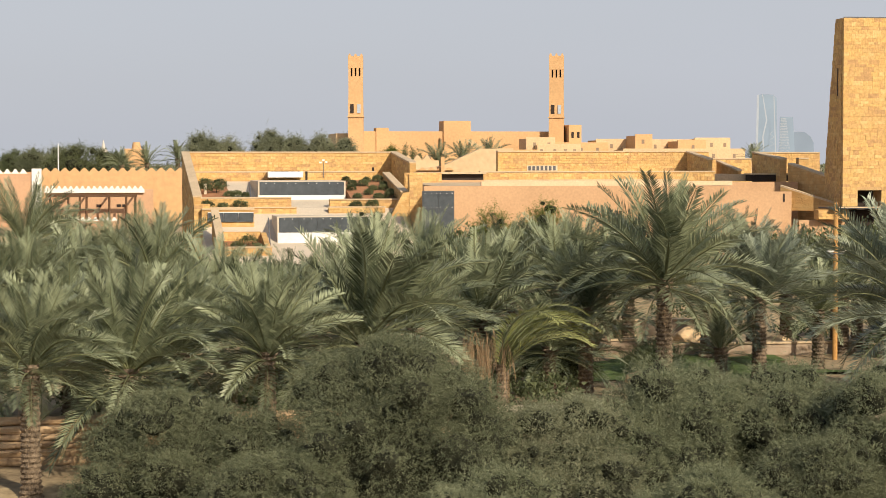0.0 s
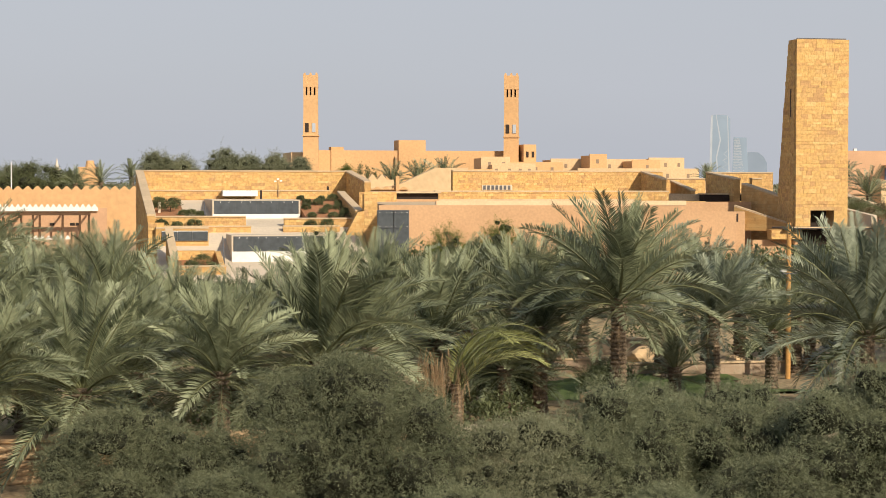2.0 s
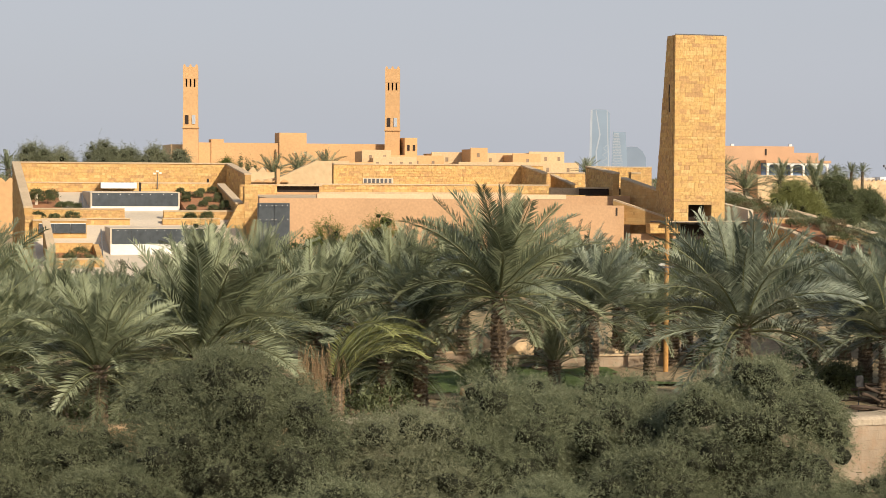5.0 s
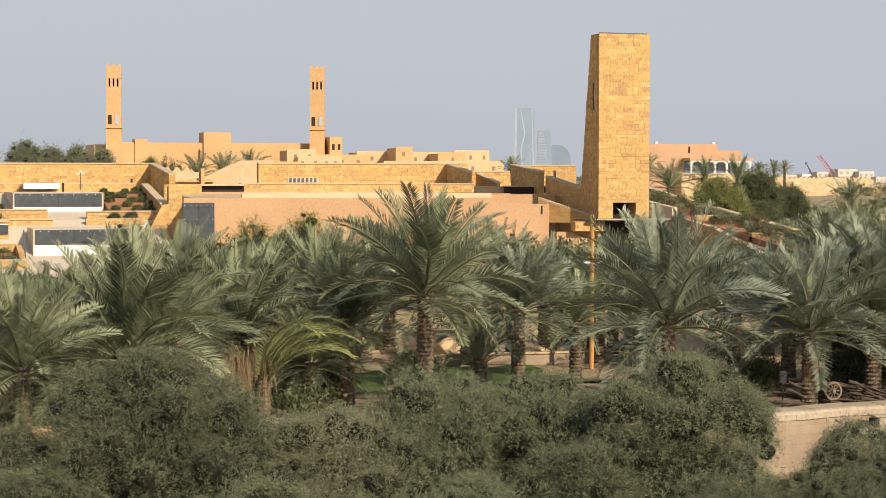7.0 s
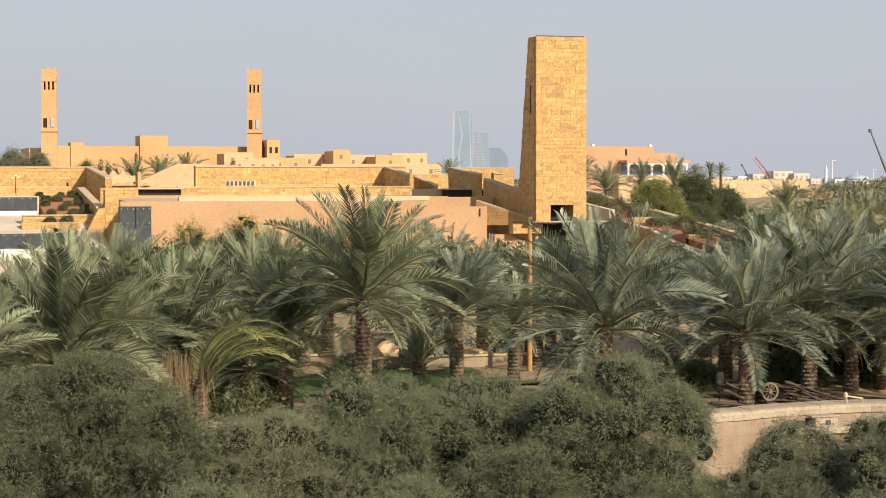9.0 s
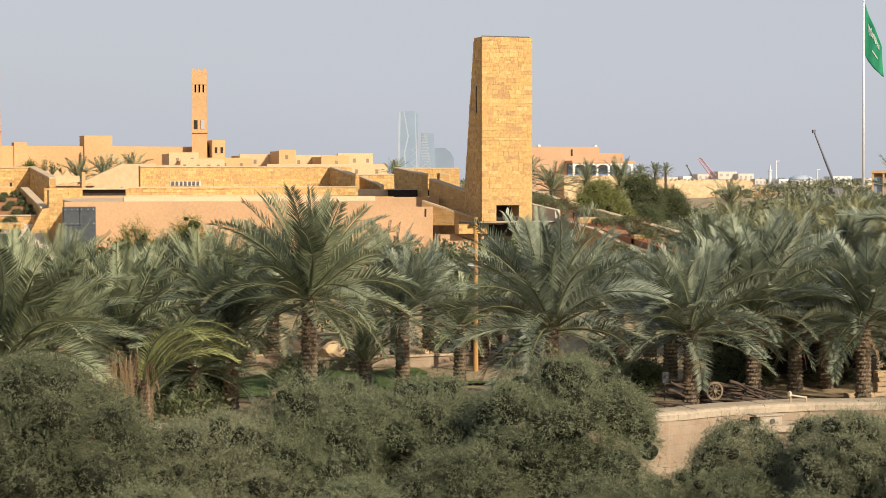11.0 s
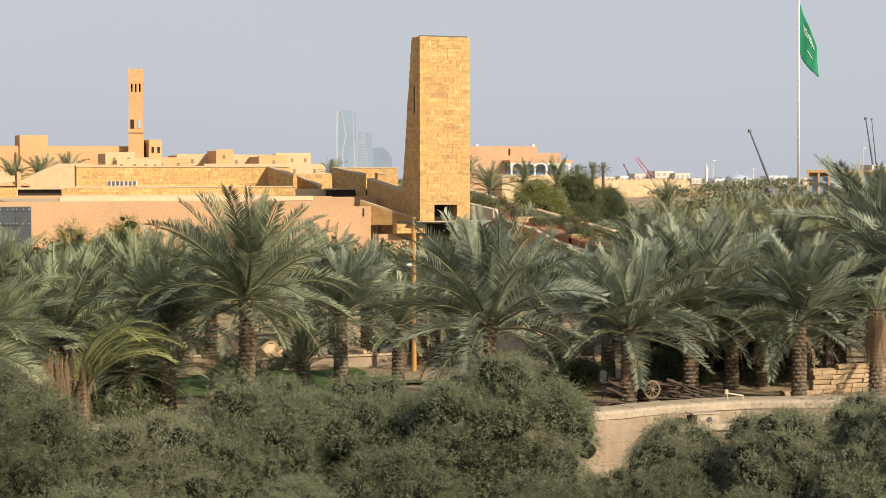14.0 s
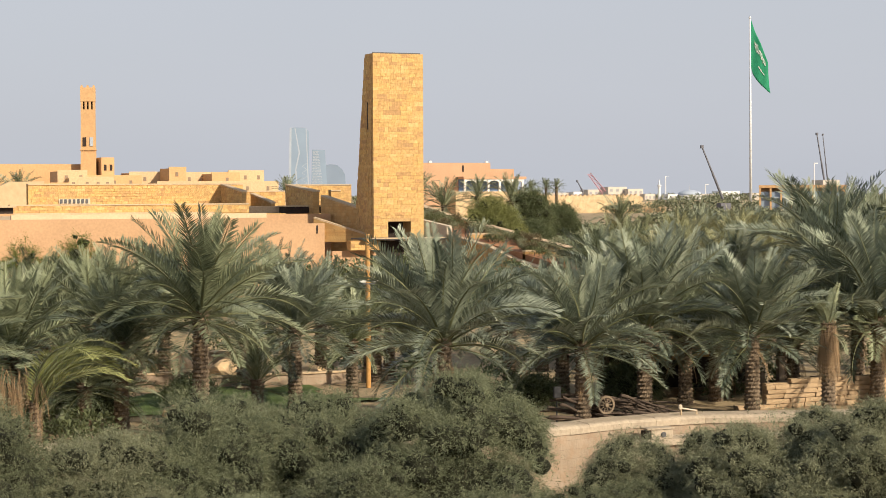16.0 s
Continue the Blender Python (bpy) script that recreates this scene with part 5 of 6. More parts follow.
def shelter():
    """The low shelter with a pale beam over a dark recess, behind the trunks."""
    r = thing("garden_shelter", 47.5, 79.5, 0, "dark garden shelter under a long pale beam", "shelter")
    part("roof", box(44.5, 52.5, 78.0, 81.0, 2.0, 2.25, bevel=0.04), ADOBE, r)
    part("beam", prism([(44.3, 1.62), (52.6, 2.0), (52.6, 2.35), (44.3, 1.97)], 'y', 77.6, 77.98), POSTWOOD, r)
    # back wall coloured near-black for the shade under the roof
    part("back_wall", box(44.5, 52.5, 80.7, 81.0, -0.2, 1.98), DARK, r)
    for x in (44.7, 48.4, 52.2):
        part("post", box(x, x + 0.3, 77.7, 77.97, -0.2, 1.62), STONE_LOW, r)
    return r


shelter()
for i, (x, y, w, h) in enumerate(((49.3, 76.9, 1.3, 0.55), (50.3, 77.2, 0.8, 0.95), (47.9, 77.0, 0.8, 0.4), (51.6, 76.8, 1.4, 0.5), (53.4, 76.4, 1.1, 0.7))):
    tagged(finish("stone_block", box(x, x + w, y, y + 0.6, ground_z(x, y) - 0.1, h, bevel=0.05), STONE_LOW), "stacked rough stone block by the shelter", "stone", "stacked stone blocks")


# ---- by the retaining wall ----
def log(x, y, z, length, r, yaw, tilt, seed):
    rr = random.Random(seed)
    bm = bmesh.new()
    n, k = 7, 9
    rings = []
    for j in range(n + 1):
        s = j / n - 0.5
        off = Vector((0, 0.08 * math.sin(5 * s + seed), 0.05 * math.sin(7 * s + 2 * seed)))
        q = r * (1 - 0.25 * (s + 0.5)) * rr.uniform(0.9, 1.1)
        rings.append([bm.verts.new(Vector((s * length, q * math.cos(6.2832 * i / k), q * math.sin(6.2832 * i / k))) + off) for i in range(k)])
    for a, b in zip(rings, rings[1:]):
        for i in range(k):
            bm.faces.new((a[i], b[i], b[(i + 1) % k], a[(i + 1) % k]))
    bm.faces.new(rings[0])
    bm.faces.new(rings[-1][::-1])
    bm.transform(pose(x, y, z, 0, tilt, yaw))
    return tagged(finish("log", bm, LOGWOOD, base=(x, y, z), smooth=True), "weathered grey-brown log in a loose pile", "log", "log pile")


lr = random.Random(4)
for i in range(38):
    u = i / 38
    x = 36.4 + 4.4 * u + lr.uniform(-0.3, 0.3)
    log(x, 69.0 + lr.uniform(-0.5, 1.4), 0.3 + 0.22 * (i % 5) * (1 - 0.45 * u), lr.uniform(2.4, 4.0), lr.uniform(0.035, 0.075), lr.uniform(-40, 40), lr.uniform(2, 17), i)


def cart_wheel():
    r = thing("cart_wheel", 37.5, 68.3, 1.0, "old wooden spoked cart wheel on the log pile", "wheel")
    c, R = Vector((37.5, 68.3, 0.93)), 0.38
    bm = bmesh.new()
    n = 24
    ring = []
    for i in range(n):
        a = 6.2832 * i / n
        ring.append([bm.verts.new(c + Vector((q * math.cos(a), dy, q * math.sin(a)))) for q, dy in ((R, -0.05), (R, 0.05), (R - 0.08, 0.05), (R - 0.08, -0.05))])
    for i in range(n):
        a, b = ring[i], ring[(i + 1) % n]
        for k in range(4):
            bm.faces.new((a[k], b[k], b[(k + 1) % 4], a[(k + 1) % 4]))
    part("rim", bm, WHEELWOOD, r)
    part("hub", tube(c + Vector((0, -0.1, 0)), c + Vector((0, 0.1, 0)), 0.08, 0.08, 10), WHEELWOOD, r)
    for i in range(10):
        a = 6.2832 * i / 10
        part("spoke", tube(c, c + Vector((math.cos(a) * (R - 0.05), 0, math.sin(a) * (R - 0.05))), 0.022, 0.022, 6), WHEELWOOD, r)


cart_wheel()
for x, z in ((35.7, 1.2), (36.9, 1.35)):
    tagged(finish("floodlight", box(x, x + 0.32, 69.4, 69.55, z, z + 0.45, bevel=0.02), STEEL, base=(x, 69.4, z)), "grey garden floodlight box among logs", "floodlight", "garden floodlights")
for x in (35.7, 36.9):
    tagged(finish("light_stake", tube((x + 0.16, 69.5, 0), (x + 0.16, 69.5, 1.3), 0.03, 0.03, 6), STEEL, base=(x, 69.5, 0)), "thin grey floodlight stake", "stake", "garden floodlights")


def standpipe():
    r = thing("standpipe", 40.6, 67.0, 0.5, "cream water pipe with a valve on the wall", "pipe")
    part("pipe", tube((40.2, 66.9, 0.8), (40.9, 66.85, 0.68), 0.035, 0.035, 8), PAVING, r)
    part("valve", box(40.1, 40.25, 66.85, 67.0, 0.74, 0.95, bevel=0.03), PAVING, r)
    part("riser", tube((40.9, 66.85, 0.45), (40.9, 66.85, 0.72), 0.035, 0.035, 8), CAP, r)
    part("leg", tube((40.2, 66.9, 0.45), (40.2, 66.9, 0.9), 0.04, 0.04, 8), CAP, r)


standpipe()


def lower_ledge():
    r = thing("wall_ledge", 40, 65, -4, "lower pale stone ledge in front of the retaining wall", "wall", kind="structure")
    for name, w0, w1, z0, z1, m in (("wall_face", -1.15, -0.1, -4.5, -0.44, STONE_LOW), ("coping", -1.3, -0.172, -0.438, -0.19, LOWCAP)):
        bm = bmesh.new()
        rows = [[bm.verts.new((x, rim(x) + w, z)) for w, z in ((w0, z0), (w0, z1), (w1, z1), (w1, z0))] for x in np.arange(37.0, 62, 0.75)]
        for a, b in zip(rows, rows[1:]):
            for i in range(4):
                bm.faces.new((a[i], b[i], b[(i + 1) % 4], a[(i + 1) % 4]))
        bm.faces.new(rows[0])
        part(name, bm, m, r)


lower_ledge()


def meter_box():
    """The pale concrete valve box on the ledge, its lid ajar over a dark gap."""
    y = rim(38.2) - 1.2
    r = thing("valve_box", 38.2, y + 0.3, -0.188, "pale concrete valve box on the lower wall ledge", "box")
    part("body", box(37.9, 38.9, y, y + 0.55, -0.187, 0.2, bevel=0.02), LOWCAP, r)
    part("lid", box(37.7, 38.95, y - 0.04, y + 0.6, 0.204, 0.27, bevel=0.015), LOWCAP, r)
    part("recess", box(37.72, 37.88, y + 0.05, y + 0.5, -0.185, 0.15), DARK, r)
    part("outlet", tube((38.45, y - 0.05, 0.0), (38.45, y - 0.003, 0.0), 0.11, 0.11, 12), STEEL, r)


meter_box()


BANKSTONE = mat("orange_sandstone", (0.46, 0.29, 0.15), 0.92, 0.3, 1.2, 9.0, 0.8, tint=(0.58, 0.42, 0.26), obj_random=0.6, spec=0.2)


def rock_bank():
    """The bank of long split stone courses on the near left, course by course."""
    r = thing("rock_bank", -3, 69, -2, "bank of long uneven orange sandstone courses", "bank")
    rr = random.Random(3)
    z, k = -2.2, 0
    while z < 0.5:
        h = rr.uniform(0.2, 0.34)
        x = -16.0 - rr.uniform(0, 3)
        while x < 14:
            w = rr.uniform(3.5, 7.5)
            y = 68.0 + 0.3 * (z + 2) + rr.uniform(-0.12, 0.12)
            bm = bmesh.new()
            n = 8
            rows = []
            for q in range(n + 1):
                px = x + w * q / n
                wob = lambda a: 0.05 * noise.noise((px * 0.9, z * 3 + a, k))
                rows.append([bm.verts.new(p) for p in ((px, y + wob(0) + 0.05, z + 0.01), (px, y + wob(1), z + h * 0.3), (px, y + wob(2), z + h * 0.7), (px, y + wob(3) + 0.06, z + h - 0.012 + wob(4) * 0.4), (px, y + 1.0, z + h - 0.012), (px, y + 1.0, z + 0.01))])
            for a, e in zip(rows, rows[1:]):
                for t in range(6):
                    bm.faces.new((a[t], e[t], e[(t + 1) % 6], a[(t + 1) % 6]))
            bm.faces.new(rows[0])
            bm.faces.new(rows[-1][::-1])
            part("stone", bm, BANKSTONE, r)
            x += w - 0.01
            k += 1
        z += h
    part("kerb_stone", prism([(-6, -1.65), (4, -1.2), (4, -0.9), (-6, -1.4)], 'y', 61.0, 61.6), ADOBE_PALE, r)
    return r


rock_bank()


# ---- lamp post ----
def lamp_post():
    x, y = 34.9, 88.0
    r = thing("lamp_post", x, y, -0.1, "slim ochre wooden lamp post with white floodlights", "lamp post")
    part("pole", tube((x, y, -0.3), (x, y, 7.57), 0.128, 0.112, 12), POSTWOOD, r)
    part("pole_cap", tube((x, y, 7.57), (x, y, 7.63), 0.11, 0.09, 12), POSTWOOD, r)
    for dx in (-0.32, 0.36):
        part("floodlight", box(x + dx - 0.16, x + dx + 0.16, y - 0.25, y - 0.02, 5.23, 5.34, bevel=0.03), WHITE, r)
        part("bracket", tube((x + dx, y - 0.1, 5.17), (x + dx, y - 0.1, 5.23), 0.02, 0.02, 6), STEEL, r)
    part("arm", box(x - 0.36, x + 0.4, y - 0.13, y - 0.05, 5.13, 5.19), STEEL, r)


lamp_post()


# ---- distance ----
def tree(x, y, top, reach, seed, material=TREELEAF, label="broad leafy dark green tree behind the wall", n=1500, leaf=0.2, z0=None, group="distant trees"):
    return tamarisk(x, y, top, reach, seed, n, material, "tree", label, group, leaf, 26, z0=z0, category="tree", per=6)


for i, (x, y, top, r, m) in enumerate(((11.4, 229, 13.3, 2.8, HAZYLEAF), (14.4, 230, 12.8, 2.8, TAMARISK_SILVER), (19.2, 229, 13.6, 2.8, HAZYLEAF), (22.4, 231, 12.9, 2.6, HAZYLEAF), (25.4, 229, 13.1, 2.6, TAMARISK_SILVER), (28.2, 227, 12.6, 1.8, HAZYLEAF),
        (-3.4, 258, 12.3, 5.2, CLIPPED), (-6.5, 262, 11.8, 3.4, HAZYLEAF), (-9.5, 262, 11.6, 2.6, TAMARISK), (-13.5, 290, 11.6, 3.0, TREELEAF), (-18, 285, 11.3, 3.4, TREELEAF), (1.2, 262, 11.2, 2.4, TREELEAF),
        (31.6, 212, 11.3, 1.2, GREENLEAF), (87.6, 176, 10.0, 2.8, TREELEAF), (92.2, 178, 8.6, 2.3, TREELEAF), (78.2, 165, 9.2, 3.3, OLIVELEAF), (82.4, 165, 6.9, 2.2, TREELEAF))):
    tree(x, y, top, r, 1000 + i, m, n=5200)
for i, dx in enumerate((0, 0.8, 1.5)):
    t = tamarisk(33.1 + dx, 212, 11.8 - 0.2 * i, 0.55, 1050 + i, 700, TREELEAF, "cypress", "slim dark green cypress behind the rampart", "cypresses", 0.2, 12, category="tree", per=5, wisps=False)
for i, (x, y, hz, reach) in enumerate(((75.6, 217, 10.2, 2.0), (41.0, 236, 9.7, 2.7), (44.3, 236, 9.8, 2.8), (47.4, 235, 10.3, 2.8), (81.2, 183, 8.6, 2.8), (90.7, 195, 9.5, 2.4), (85.4, 175.5, 9.0, 2.8), (78.6, 186, 10.0, 2.0), (81.5, 190, 10.3, 2.0),
        (5.0, 240, 9.8, 2.4), (1.9, 241, 9.6, 2.2), (8.8, 240, 10.4, 2.3), (190.5, 374, 11.2, 2.2), (192.6, 373, 11.3, 2.0), (187.8, 376, 11.0, 2.0), (184.5, 377, 11.0, 2.0), (12, 236, 10.6, 2.0), (95, 170, 6.8, 2.8), (62.5, 150, 8.6, 2.2), (66, 158, 8.9, 2.4))):
    date_palm(x, y, hz, reach, 1100 + i, 40, 0, 2, label="distant date palm in the old town")

# far belts of trees, one mass each, in the haze-paled leaf colour
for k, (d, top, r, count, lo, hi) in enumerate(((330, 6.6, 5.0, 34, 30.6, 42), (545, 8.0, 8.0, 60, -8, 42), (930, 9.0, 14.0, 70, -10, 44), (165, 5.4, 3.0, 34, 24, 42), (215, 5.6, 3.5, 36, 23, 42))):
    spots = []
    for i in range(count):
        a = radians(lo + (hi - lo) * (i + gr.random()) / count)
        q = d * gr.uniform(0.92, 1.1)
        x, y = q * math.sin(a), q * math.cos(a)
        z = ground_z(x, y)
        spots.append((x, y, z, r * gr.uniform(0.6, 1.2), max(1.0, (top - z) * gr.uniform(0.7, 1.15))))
    undergrowth("tree_belt", "distant belt of green trees in haze-paled colour", spots, 60 + k, HAZYLEAF, 0.24 + 0.16 * (d / 200), 12000, "trees")


def villa():
    r = thing("villa", 138, 303, 8, "pink plaster villa with a white arcaded porch", "house")
    part("wall", box(127, 142.0, 300, 310, 3.5, 14.95), PINK, r)
    part("wall", box(142.0, 147.3, 301.5, 310, 3.5, 14.1), PINK, r)
    part("pipe", box(136.6, 136.9, 299.9, 300, 13.6, 14.7), DARK, r)
    part("terrace", box(134, 149, 297, 300, 3.5, 10.2), ADOBE_PALE, r)
    part("porch_back", box(135.9, 146.8, 299.8, 299.98, 10.2, 12.5), BLUE, r, "blue-grey doors in the porch")
    part("porch_roof", box(135.6, 147.6, 297.2, 299.98, 12.3, 12.75), PINK, r)
    for i in range(6):
        x = 135.8 + 2.2 * i
        part("column", box(x, x + 0.34, 297.3, 297.64, 10.2, 12.3), WHITE, r)
    for i in range(5):
        x = 136.14 + 2.2 * i
        part("arch", prism([(x, 12.3), (x, 11.7), (x + 0.35, 12.05), (x + 1.5, 12.05), (x + 1.86, 11.7), (x + 1.86, 12.3)], 'y', 297.35, 297.6), WHITE, r)
    part("parapet", box(127, 142, 300.0, 300.2, 14.953, 15.15), PINK, r)
    for x in (130.5, 141.2):
        part("roof_finial", box(x, x + 0.5, 300.2, 300.6, 15.15, 15.5), WHITE, r)


villa()


def ruin_wall():
    r = thing("ruined_rampart", 243, 450, 6, "long crumbling yellow mud-brick rampart", "wall")
    rr = random.Random(8)
    top = [(224, 9.9)]
    x = 226.0
    while x < 258:
        top.append((x, 9.3 + rr.uniform(-0.3, 0.3)))
        x += rr.uniform(0.7, 1.6)
    part("wall", prism([(224, 4)] + top + [(258.5, 8.8), (258.7, 4)], 'y', 450, 452), ashlar("mud_brick", (0.62, 0.475, 0.30), (0.56, 0.42, 0.25), (0.46, 0.34, 0.20), 1.6, 0.7), r)
    merlon_row(226, 258, 450.1, 9.0, 1.3, 0.65, ADOBE_PALE, r, 0.8)
    part("low_wall", prism([(258, 4), (258, 7.0), (262, 7.6), (266, 6.4), (267, 4)], 'y', 451, 453), ADOBE_PALE, r)
    part("tower_stub", prism([(222, 4), (222, 9.2), (224.5, 10.2), (227, 9.4), (227.5, 4)], 'y', 446, 451), ADOBE_PALE, r)


ruin_wall()


def far_house(x, y, w, d, h, m, windows=3, floors=2):
    z = ground_z(x, y) - 0.5
    r = thing("far_building", x, y, z, "pale flat-roofed town building far away", "building", "far town buildings")
    part("wall", box(x - w / 2, x + w / 2, y, y + d, z, h), m, r)
    for f in range(floors):
        for i in range(windows):
            wx = x - w / 2 + (i + 0.5) * w / windows
            wz = h - 1.6 - f * 2.4
            if wz > z + 1:
                part("window", box(wx - w / windows * 0.22, wx + w / windows * 0.22, y - 0.1, y + 0.003, wz - 0.6, wz + 0.6), CITYGLASS, r)


for x, y, w, d, h, m in ((430, 792, 9, 8, 12.0, CITY), (438, 786, 10, 8, 13.2, CITY), (445.5, 782, 8, 8, 12.2, CITY), (424, 796, 8, 8, 11.0, CITYWHITE), (451, 778, 6, 6, 9.8, CITY), (461, 770, 10, 8, 9.6, CITYWHITE),
        (474, 764, 12, 8, 9.6, CITY), (483, 759, 10, 8, 10.9, CITYWHITE), (415, 800, 10, 8, 10.6, CITY), (404, 806, 9, 8, 10.8, CITYWHITE), (290, 408, 5, 5, 13.0, CITY), (-38, 560, 12, 8, 12.4, CITYWHITE),
        (390, 815, 12, 8, 10.2, CITY), (496, 752, 12, 8, 10.0, CITY), (510, 742, 10, 8, 11.0, CITYWHITE)):
    far_house(x, y, w, d, h, m)


def far_minaret(x, y, z0, z1, r0, m, label):
    r = thing("far_minaret", x, y, z0, label, "minaret", "far minarets")
    part("shaft", tube((x, y, z0), (x, y, z0 + (z1 - z0) * 0.72), r0, r0 * 0.85, 10), m, r)
    part("gallery", tube((x, y, z0 + (z1 - z0) * 0.7), (x, y, z0 + (z1 - z0) * 0.75), r0 * 1.35, r0 * 1.35, 10), m, r)
    part("cap", tube((x, y, z0 + (z1 - z0) * 0.75), (x, y, z1), r0 * 0.75, r0 * 0.1, 10), m, r)


far_minaret(455, 776.5, 6, 16.5, 0.75, CITYWHITE, "slim white minaret far across town")
far_minaret(-0.8, 600, 5, 17.2, 0.95, CITY, "short cream minaret over the town")
ochre = thing("adobe_house", 9, 600, 9, "ochre stepped town house on the skyline", "house", "old town houses")
part("wall", box(5.5, 12.2, 600, 606, 7, 14.6), ADOBE, ochre)
part("upper_floor", tube((9.3, 602, 14.6), (9.3, 602, 16.6), 1.5, 1.1, 12), ADOBE, ochre)


def dome_hall():
    r = thing("domed_hall", 467, 769, 7, "low pale domed hall far across town", "building")
    part("drum", tube((467, 769, 6), (467, 769, 9.2), 6.2, 6.2, 24), CITYWHITE, r)
    bm = bmesh.new()
    bmesh.ops.create_uvsphere(bm, u_segments=24, v_segments=12, radius=1)
    for v in bm.verts:
        v.co = Vector((v.co.x * 5.8, v.co.y * 5.8, max(0, v.co.z) * 2.4)) + Vector((467, 769, 9.2))
    part("dome", bm, TOWERLIGHT, r, smooth=True)
    part("finial", tube((467, 769, 11.5), (467, 769, 13.4), 0.15, 0.05, 6), CITYWHITE, r)


dome_hall()


def glass_pavilion():
    r = thing("glass_pavilion", 223.5, 331, 6, "two-storey glazed pavilion with ochre frame", "building")
    ang = math.atan2(329.09 - 334.22, 227.38 - 219.77)
    L = 9.4
    o = Vector((219.77, 334.22, 0))
    u, v = Vector((math.cos(ang), math.sin(ang), 0)), Vector((-math.sin(ang), math.cos(ang), 0))

    def slab(name, a0, a1, d0, d1, z0, z1, m, parent, label=""):
        bm = box(a0, a1, d0, d1, z0, z1)
        bm.transform(Matrix.Translation(o) @ Matrix.Rotation(ang, 4, 'Z'))
        return part(name, bm, m, parent, label)

    slab("roof", -0.2, L + 8.2, -0.3, 6, 10.75, 11.3, ADOBE, r)
    slab("floor_slab", 0, L + 8, 0, 6, 8.6, 8.9, TOWERLIGHT, r)
    slab("back_wall", 0, L + 8, 5.6, 6, 3.5, 10.75, ADOBE, r)
    for i in range(9):
        slab("pier", 2.15 * i - 0.12, 2.15 * i + 0.26, -0.2, 0.3, 3.5, 10.75, ADOBE, r)
    for i in range(8):
        slab("pane", 2.15 * i + 0.28, 2.15 * (i + 1) - 0.14, 0.5, 0.56, 3.5, 10.0, TOWERGLASS, r)


glass_pavilion()


# ---- flag, cranes, poles ----
def flag_pole():
    r = thing("flagpole", 381.8, 586.7, 5, "very tall white flagpole with a hanging green flag", "flagpole")
    part("pole", tube((381.9, 586.6, 4), (381.7, 586.8, 73), 0.5, 0.3, 14), POLEGREY, r, smooth=True)
    part("truck", tube((381.7, 586.8, 73), (381.7, 586.8, 73.8), 0.5, 0.2, 10), CITYWHITE, r)
    def cloth_point(u, v, lift=0.0):
        # the cloth hangs from the hoist and sags toward the fly
        x = 0.4 + u * (6.1 + 1.2 * v)
        z = 72.6 - 16.4 * v - (1 - v) * 16.0 * u ** 0.95 - v * 10.3 * u ** 0.45
        y = 0.9 * math.sin(7 * u + 2.2 * v) * u + 0.5 * math.sin(3 * v + 11 * u) * u
        return 381.7 + x * 0.86, 586.8 - x * 0.51 + y - lift, z

    bm = bmesh.new()
    nu, nv = 26, 18
    grid = [[bm.verts.new(cloth_point((i / nu) ** 1.4, j / nv)) for j in range(nv + 1)] for i in range(nu + 1)]
    for i in range(nu):
        for j in range(nv):
            bm.faces.new((grid[i][j], grid[i + 1][j], grid[i + 1][j + 1], grid[i][j + 1]))
    cloth = part("flag", bm, GREEN, r, "sagging plain green cloth with a pale emblem", smooth=True)
    sol = cloth.modifiers.new("thickness", 'SOLIDIFY')
    sol.thickness = 0.05
    bm = bmesh.new()
    fr = random.Random(5)
    strokes = [(0.2 + 0.045 * i, 0.222 + 0.045 * i, 0.2 + 0.05 * fr.random(), 0.34 + 0.08 * fr.random()) for i in range(13)]
    strokes += [(0.22 + 0.09 * i, 0.3 + 0.09 * i, 0.27 + 0.08 * (i % 2), 0.295 + 0.08 * (i % 2)) for i in range(6)] + [(0.34, 0.66, 0.655, 0.685)]
    for u0, u1, v0, v1 in strokes:
        for i in range(3):
            a, b = u0 + (u1 - u0) * i / 3, u0 + (u1 - u0) * (i + 1) / 3
            bm.faces.new([bm.verts.new(cloth_point(u, v, 0.25)) for u, v in ((a, v0), (b, v0), (b, v1), (a, v1))])
    part("emblem", bm, CITYWHITE, cloth, "white emblem bars")


flag_pole()


def crane(name, foot, tip, r, m, label, lattice=False):
    t = thing(name, foot[0], foot[1], ground_z(foot[0], foot[1]), label, "crane", "construction cranes")
    f, p = Vector(foot), Vector(tip)
    if lattice:
        side = Vector((0, 0, 1)).cross(p - f).normalized() * r * 2
        up = (p - f).normalized().cross(side).normalized() * r * 2
        for o in (side + up, side - up, up - side, -side - up):
            part("chord", tube(f + o, p + o * 0.5, r * 0.4, r * 0.3, 5), m, t)
        for i in range(14):
            a, b = f.lerp(p, i / 14), f.lerp(p, (i + 1) / 14)
            part("lacing", tube(a + side + up, b - side - up, r * 0.22, r * 0.22, 4), m, t)
            part("lacing", tube(a - side + up, b + side - up, r * 0.22, r * 0.22, 4), m, t)
    else:
        mid = f.lerp(p, 0.5)
        part("lower_boom", tube(f, mid, r, r * 0.9, 8), m, t)
        part("upper_boom", tube(mid, p, r * 0.75, r * 0.55, 8), m, t)
        part("boom_head", box(p.x - r, p.x + r, p.y - r, p.y + r, p.z - r * 1.5, p.z + r), m, t)
    part("cab", box(f.x - 3 * r, f.x + 6 * r, f.y - 2 * r, f.y + 4 * r, t.location.z, f.z - 1.0), m, t)


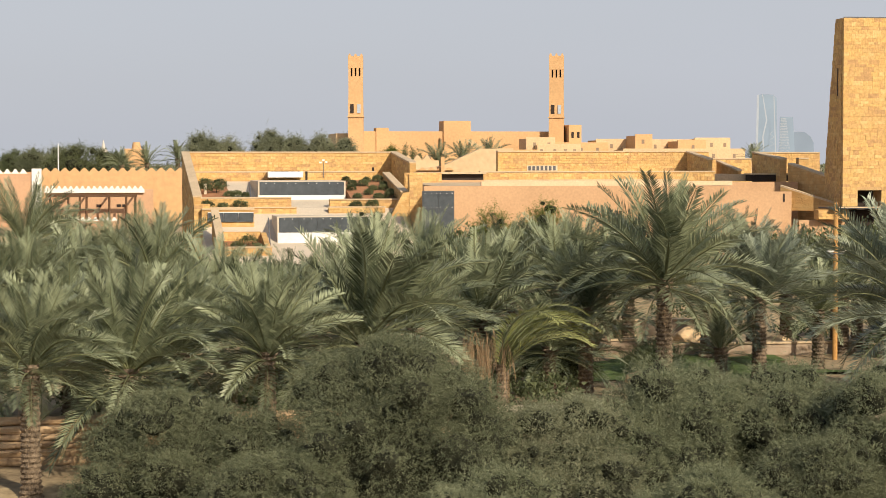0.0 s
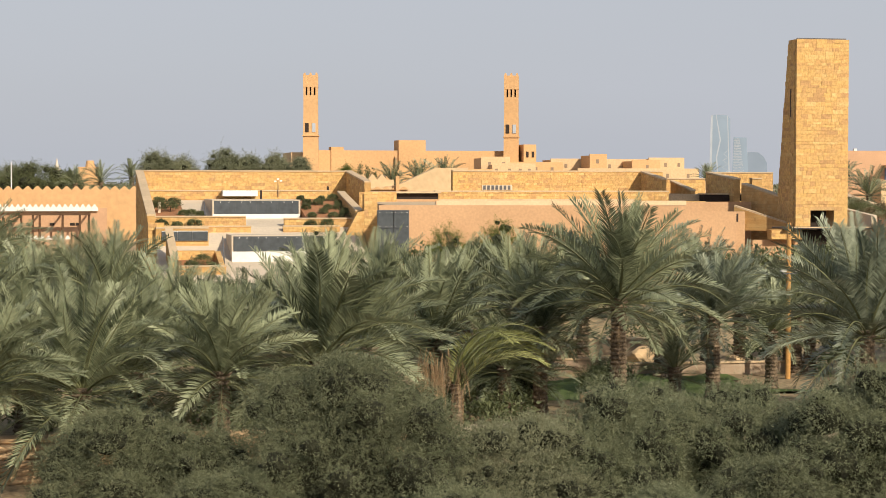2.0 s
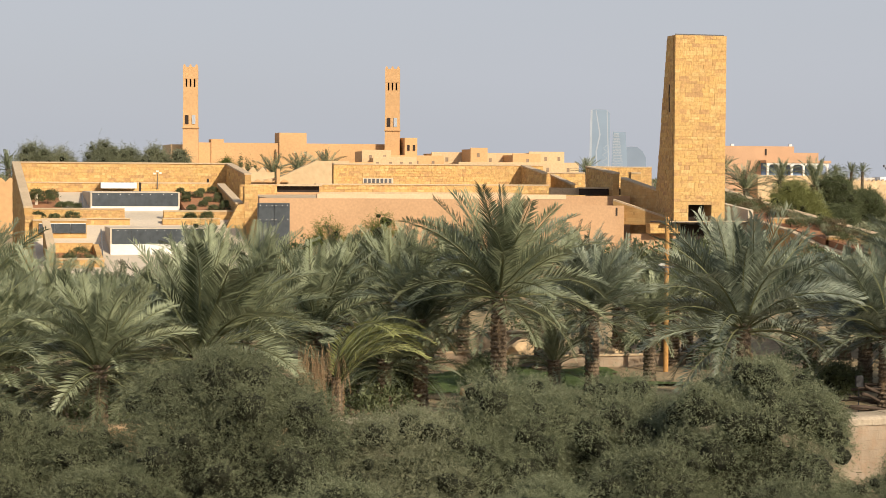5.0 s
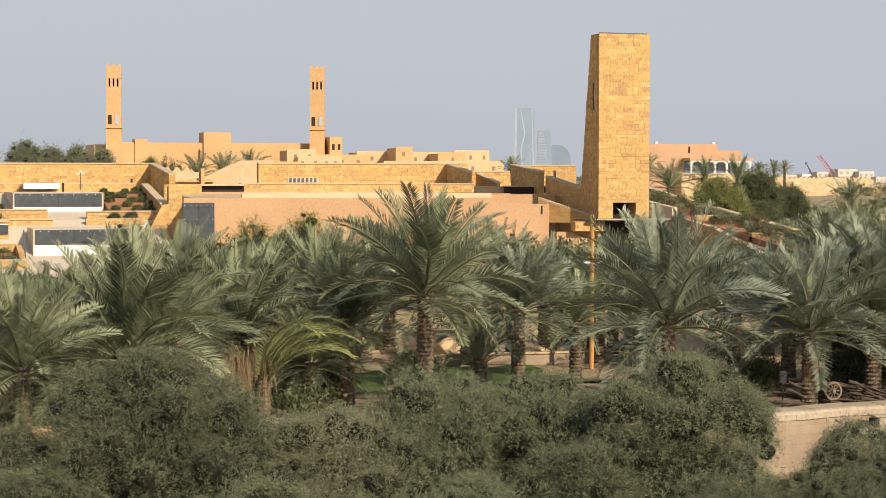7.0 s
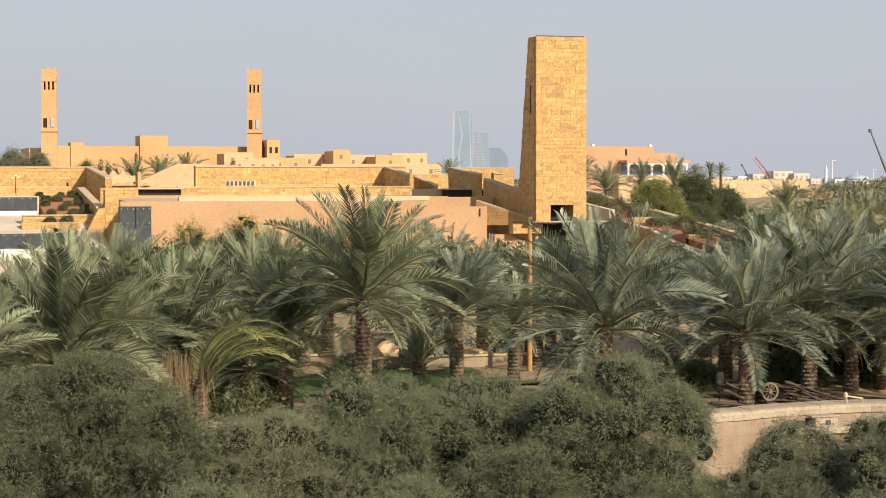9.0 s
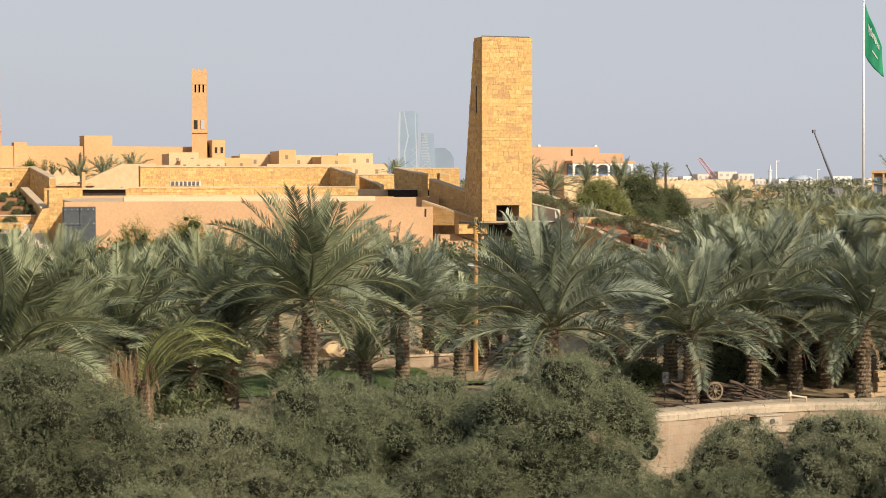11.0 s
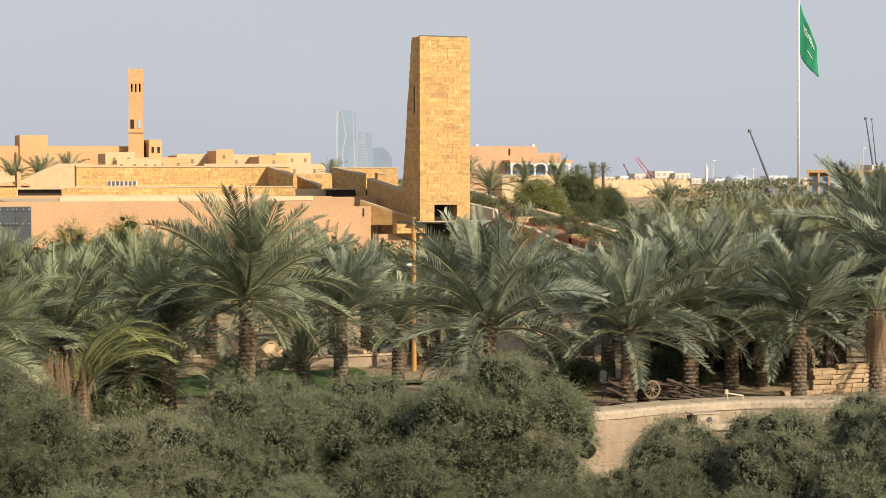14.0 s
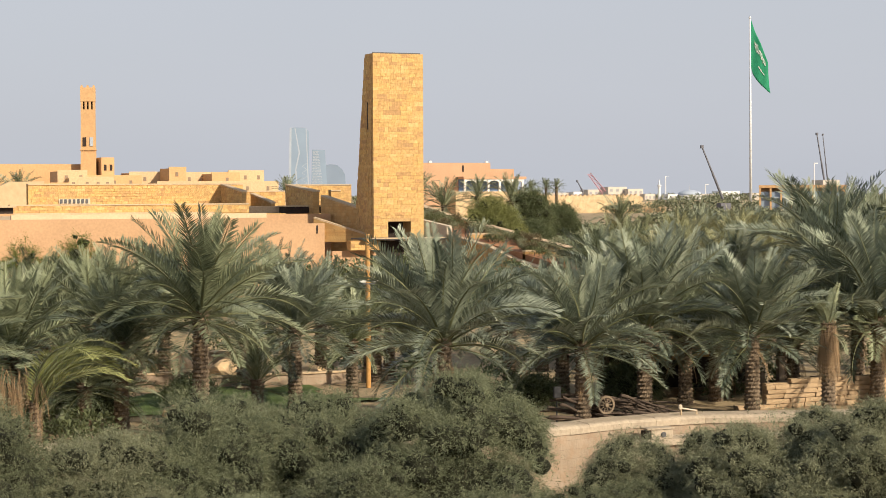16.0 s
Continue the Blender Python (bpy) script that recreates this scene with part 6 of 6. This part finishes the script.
crane("crane", (266.8, 422.9, 8.2), (262.2, 425.7, 21.9), 0.34, CRANE, "dark telescopic crane boom over the trees")
crane("crane", (288.6, 408.3, 10.0), (286.7, 409.7, 24.9), 0.26, CRANE, "dark telescopic crane boom over the trees")
crane("crane", (289.2, 408.0, 10.0), (287.9, 408.8, 24.7), 0.18, CRANE, "thin dark crane boom over the trees")
crane("crane", (336.5, 614, 10.4), (331.7, 616.4, 17.3), 0.4, PINKSTEEL, "pink-red lattice crane boom by the town", True)
crane("crane", (329.6, 617, 10.4), (327.6, 618, 14.6), 0.3, CRANE, "small dark crane boom by the town")
for i, (x, y, z1) in enumerate(((228.9, 328, 15.7), (470, 760, 14.0), (457.5, 775, 18.0))):
    z0 = ground_z(x, y)
    t = thing("street_lamp", x, y, z0, "slim pale street light mast", "street lamp", "far street lamps")
    part("mast", tube((x, y, z0), (x, y, z1), 0.12 * y / 300, 0.07 * y / 300, 8), CITYWHITE, t)
    part("lamp_head", box(x - 0.1, x + 0.8 * y / 330, y - 0.1, y + 0.1, z1, z1 + 0.15), CITYWHITE, t)


# ---- skyscrapers on the horizon ----
def skyscrapers():
    turn = -math.atan2(1235, 3400)
    spot = Matrix.Translation((1235, 3400, 0)) @ Matrix.Rotation(turn, 4, 'Z')

    def slab(name, pts, m, parent, near=0.0, label=""):
        """An upright outline of (metres to the right of the group's middle, height), facing the valley."""
        bm = prism(pts, 'y', -near, 6.0 - near)
        bm.transform(spot)
        return part(name, bm, m, parent, label)

    t = thing("skyscraper", 1215, 3407, 8, "very tall faceted glass skyscraper in haze-tinted colour", "skyscraper", "skyline towers")
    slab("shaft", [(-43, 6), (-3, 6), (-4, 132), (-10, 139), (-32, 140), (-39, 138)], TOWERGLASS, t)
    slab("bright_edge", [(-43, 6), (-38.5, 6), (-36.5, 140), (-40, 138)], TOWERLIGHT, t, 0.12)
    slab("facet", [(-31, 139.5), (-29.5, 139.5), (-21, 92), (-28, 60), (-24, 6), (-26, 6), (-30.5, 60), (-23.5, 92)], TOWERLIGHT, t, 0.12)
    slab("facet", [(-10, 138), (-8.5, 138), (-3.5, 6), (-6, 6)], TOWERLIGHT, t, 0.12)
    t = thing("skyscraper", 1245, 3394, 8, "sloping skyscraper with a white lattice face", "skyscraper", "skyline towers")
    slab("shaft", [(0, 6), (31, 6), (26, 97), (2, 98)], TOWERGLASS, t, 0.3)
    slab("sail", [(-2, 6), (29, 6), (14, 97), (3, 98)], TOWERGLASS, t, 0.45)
    bm = bmesh.new()
    rr = random.Random(2)
    for j in range(30):
        z = 8 + 2.95 * j
        w = 29 - 0.2 * z
        for i in range(9):
            x = -1 + 0.045 * z + (i + 0.5 * (j % 2)) * w / 9.5
            box(x, x + rr.uniform(0.9, 1.8), -0.7, -0.455, z, z + rr.uniform(0.9, 2.2), bm)
    bm.transform(spot)
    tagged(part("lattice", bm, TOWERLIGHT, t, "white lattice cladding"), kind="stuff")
    t = thing("skyscraper", 1280, 3400, 8, "rounded blue glass office tower in haze-tinted colour", "skyscraper", "skyline towers")
    # the glass colour carries the haze here too
    slab("shaft", [(27, 6), (66, 6), (64, 50), (58, 61), (48, 69), (36, 70), (28, 69)], mat("deep_haze_tinted_glass", (0.24, 0.305, 0.40), 0.5, 0.1, 0.004, 0.02, 0.0), t, 0.2)
    t = thing("skyscraper", 1221, 3392, 8, "small glass tower with pale bracing", "skyscraper", "skyline towers")
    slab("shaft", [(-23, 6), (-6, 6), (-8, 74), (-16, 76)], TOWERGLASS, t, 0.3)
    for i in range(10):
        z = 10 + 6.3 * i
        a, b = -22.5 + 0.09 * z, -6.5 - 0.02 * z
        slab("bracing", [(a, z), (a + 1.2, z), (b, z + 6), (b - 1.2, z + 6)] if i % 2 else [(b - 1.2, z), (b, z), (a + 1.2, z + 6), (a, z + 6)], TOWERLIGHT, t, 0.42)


skyscrapers()


tagged(finish("flag_mast", tube((-4.6, 190, ground_z(-4.6, 190)), (-4.6, 190, 11.6), 0.06, 0.05, 6), CITYWHITE, base=(-4.6, 190, ground_z(-4.6, 190))), "thin bare pale mast behind the adobe wall", "mast")
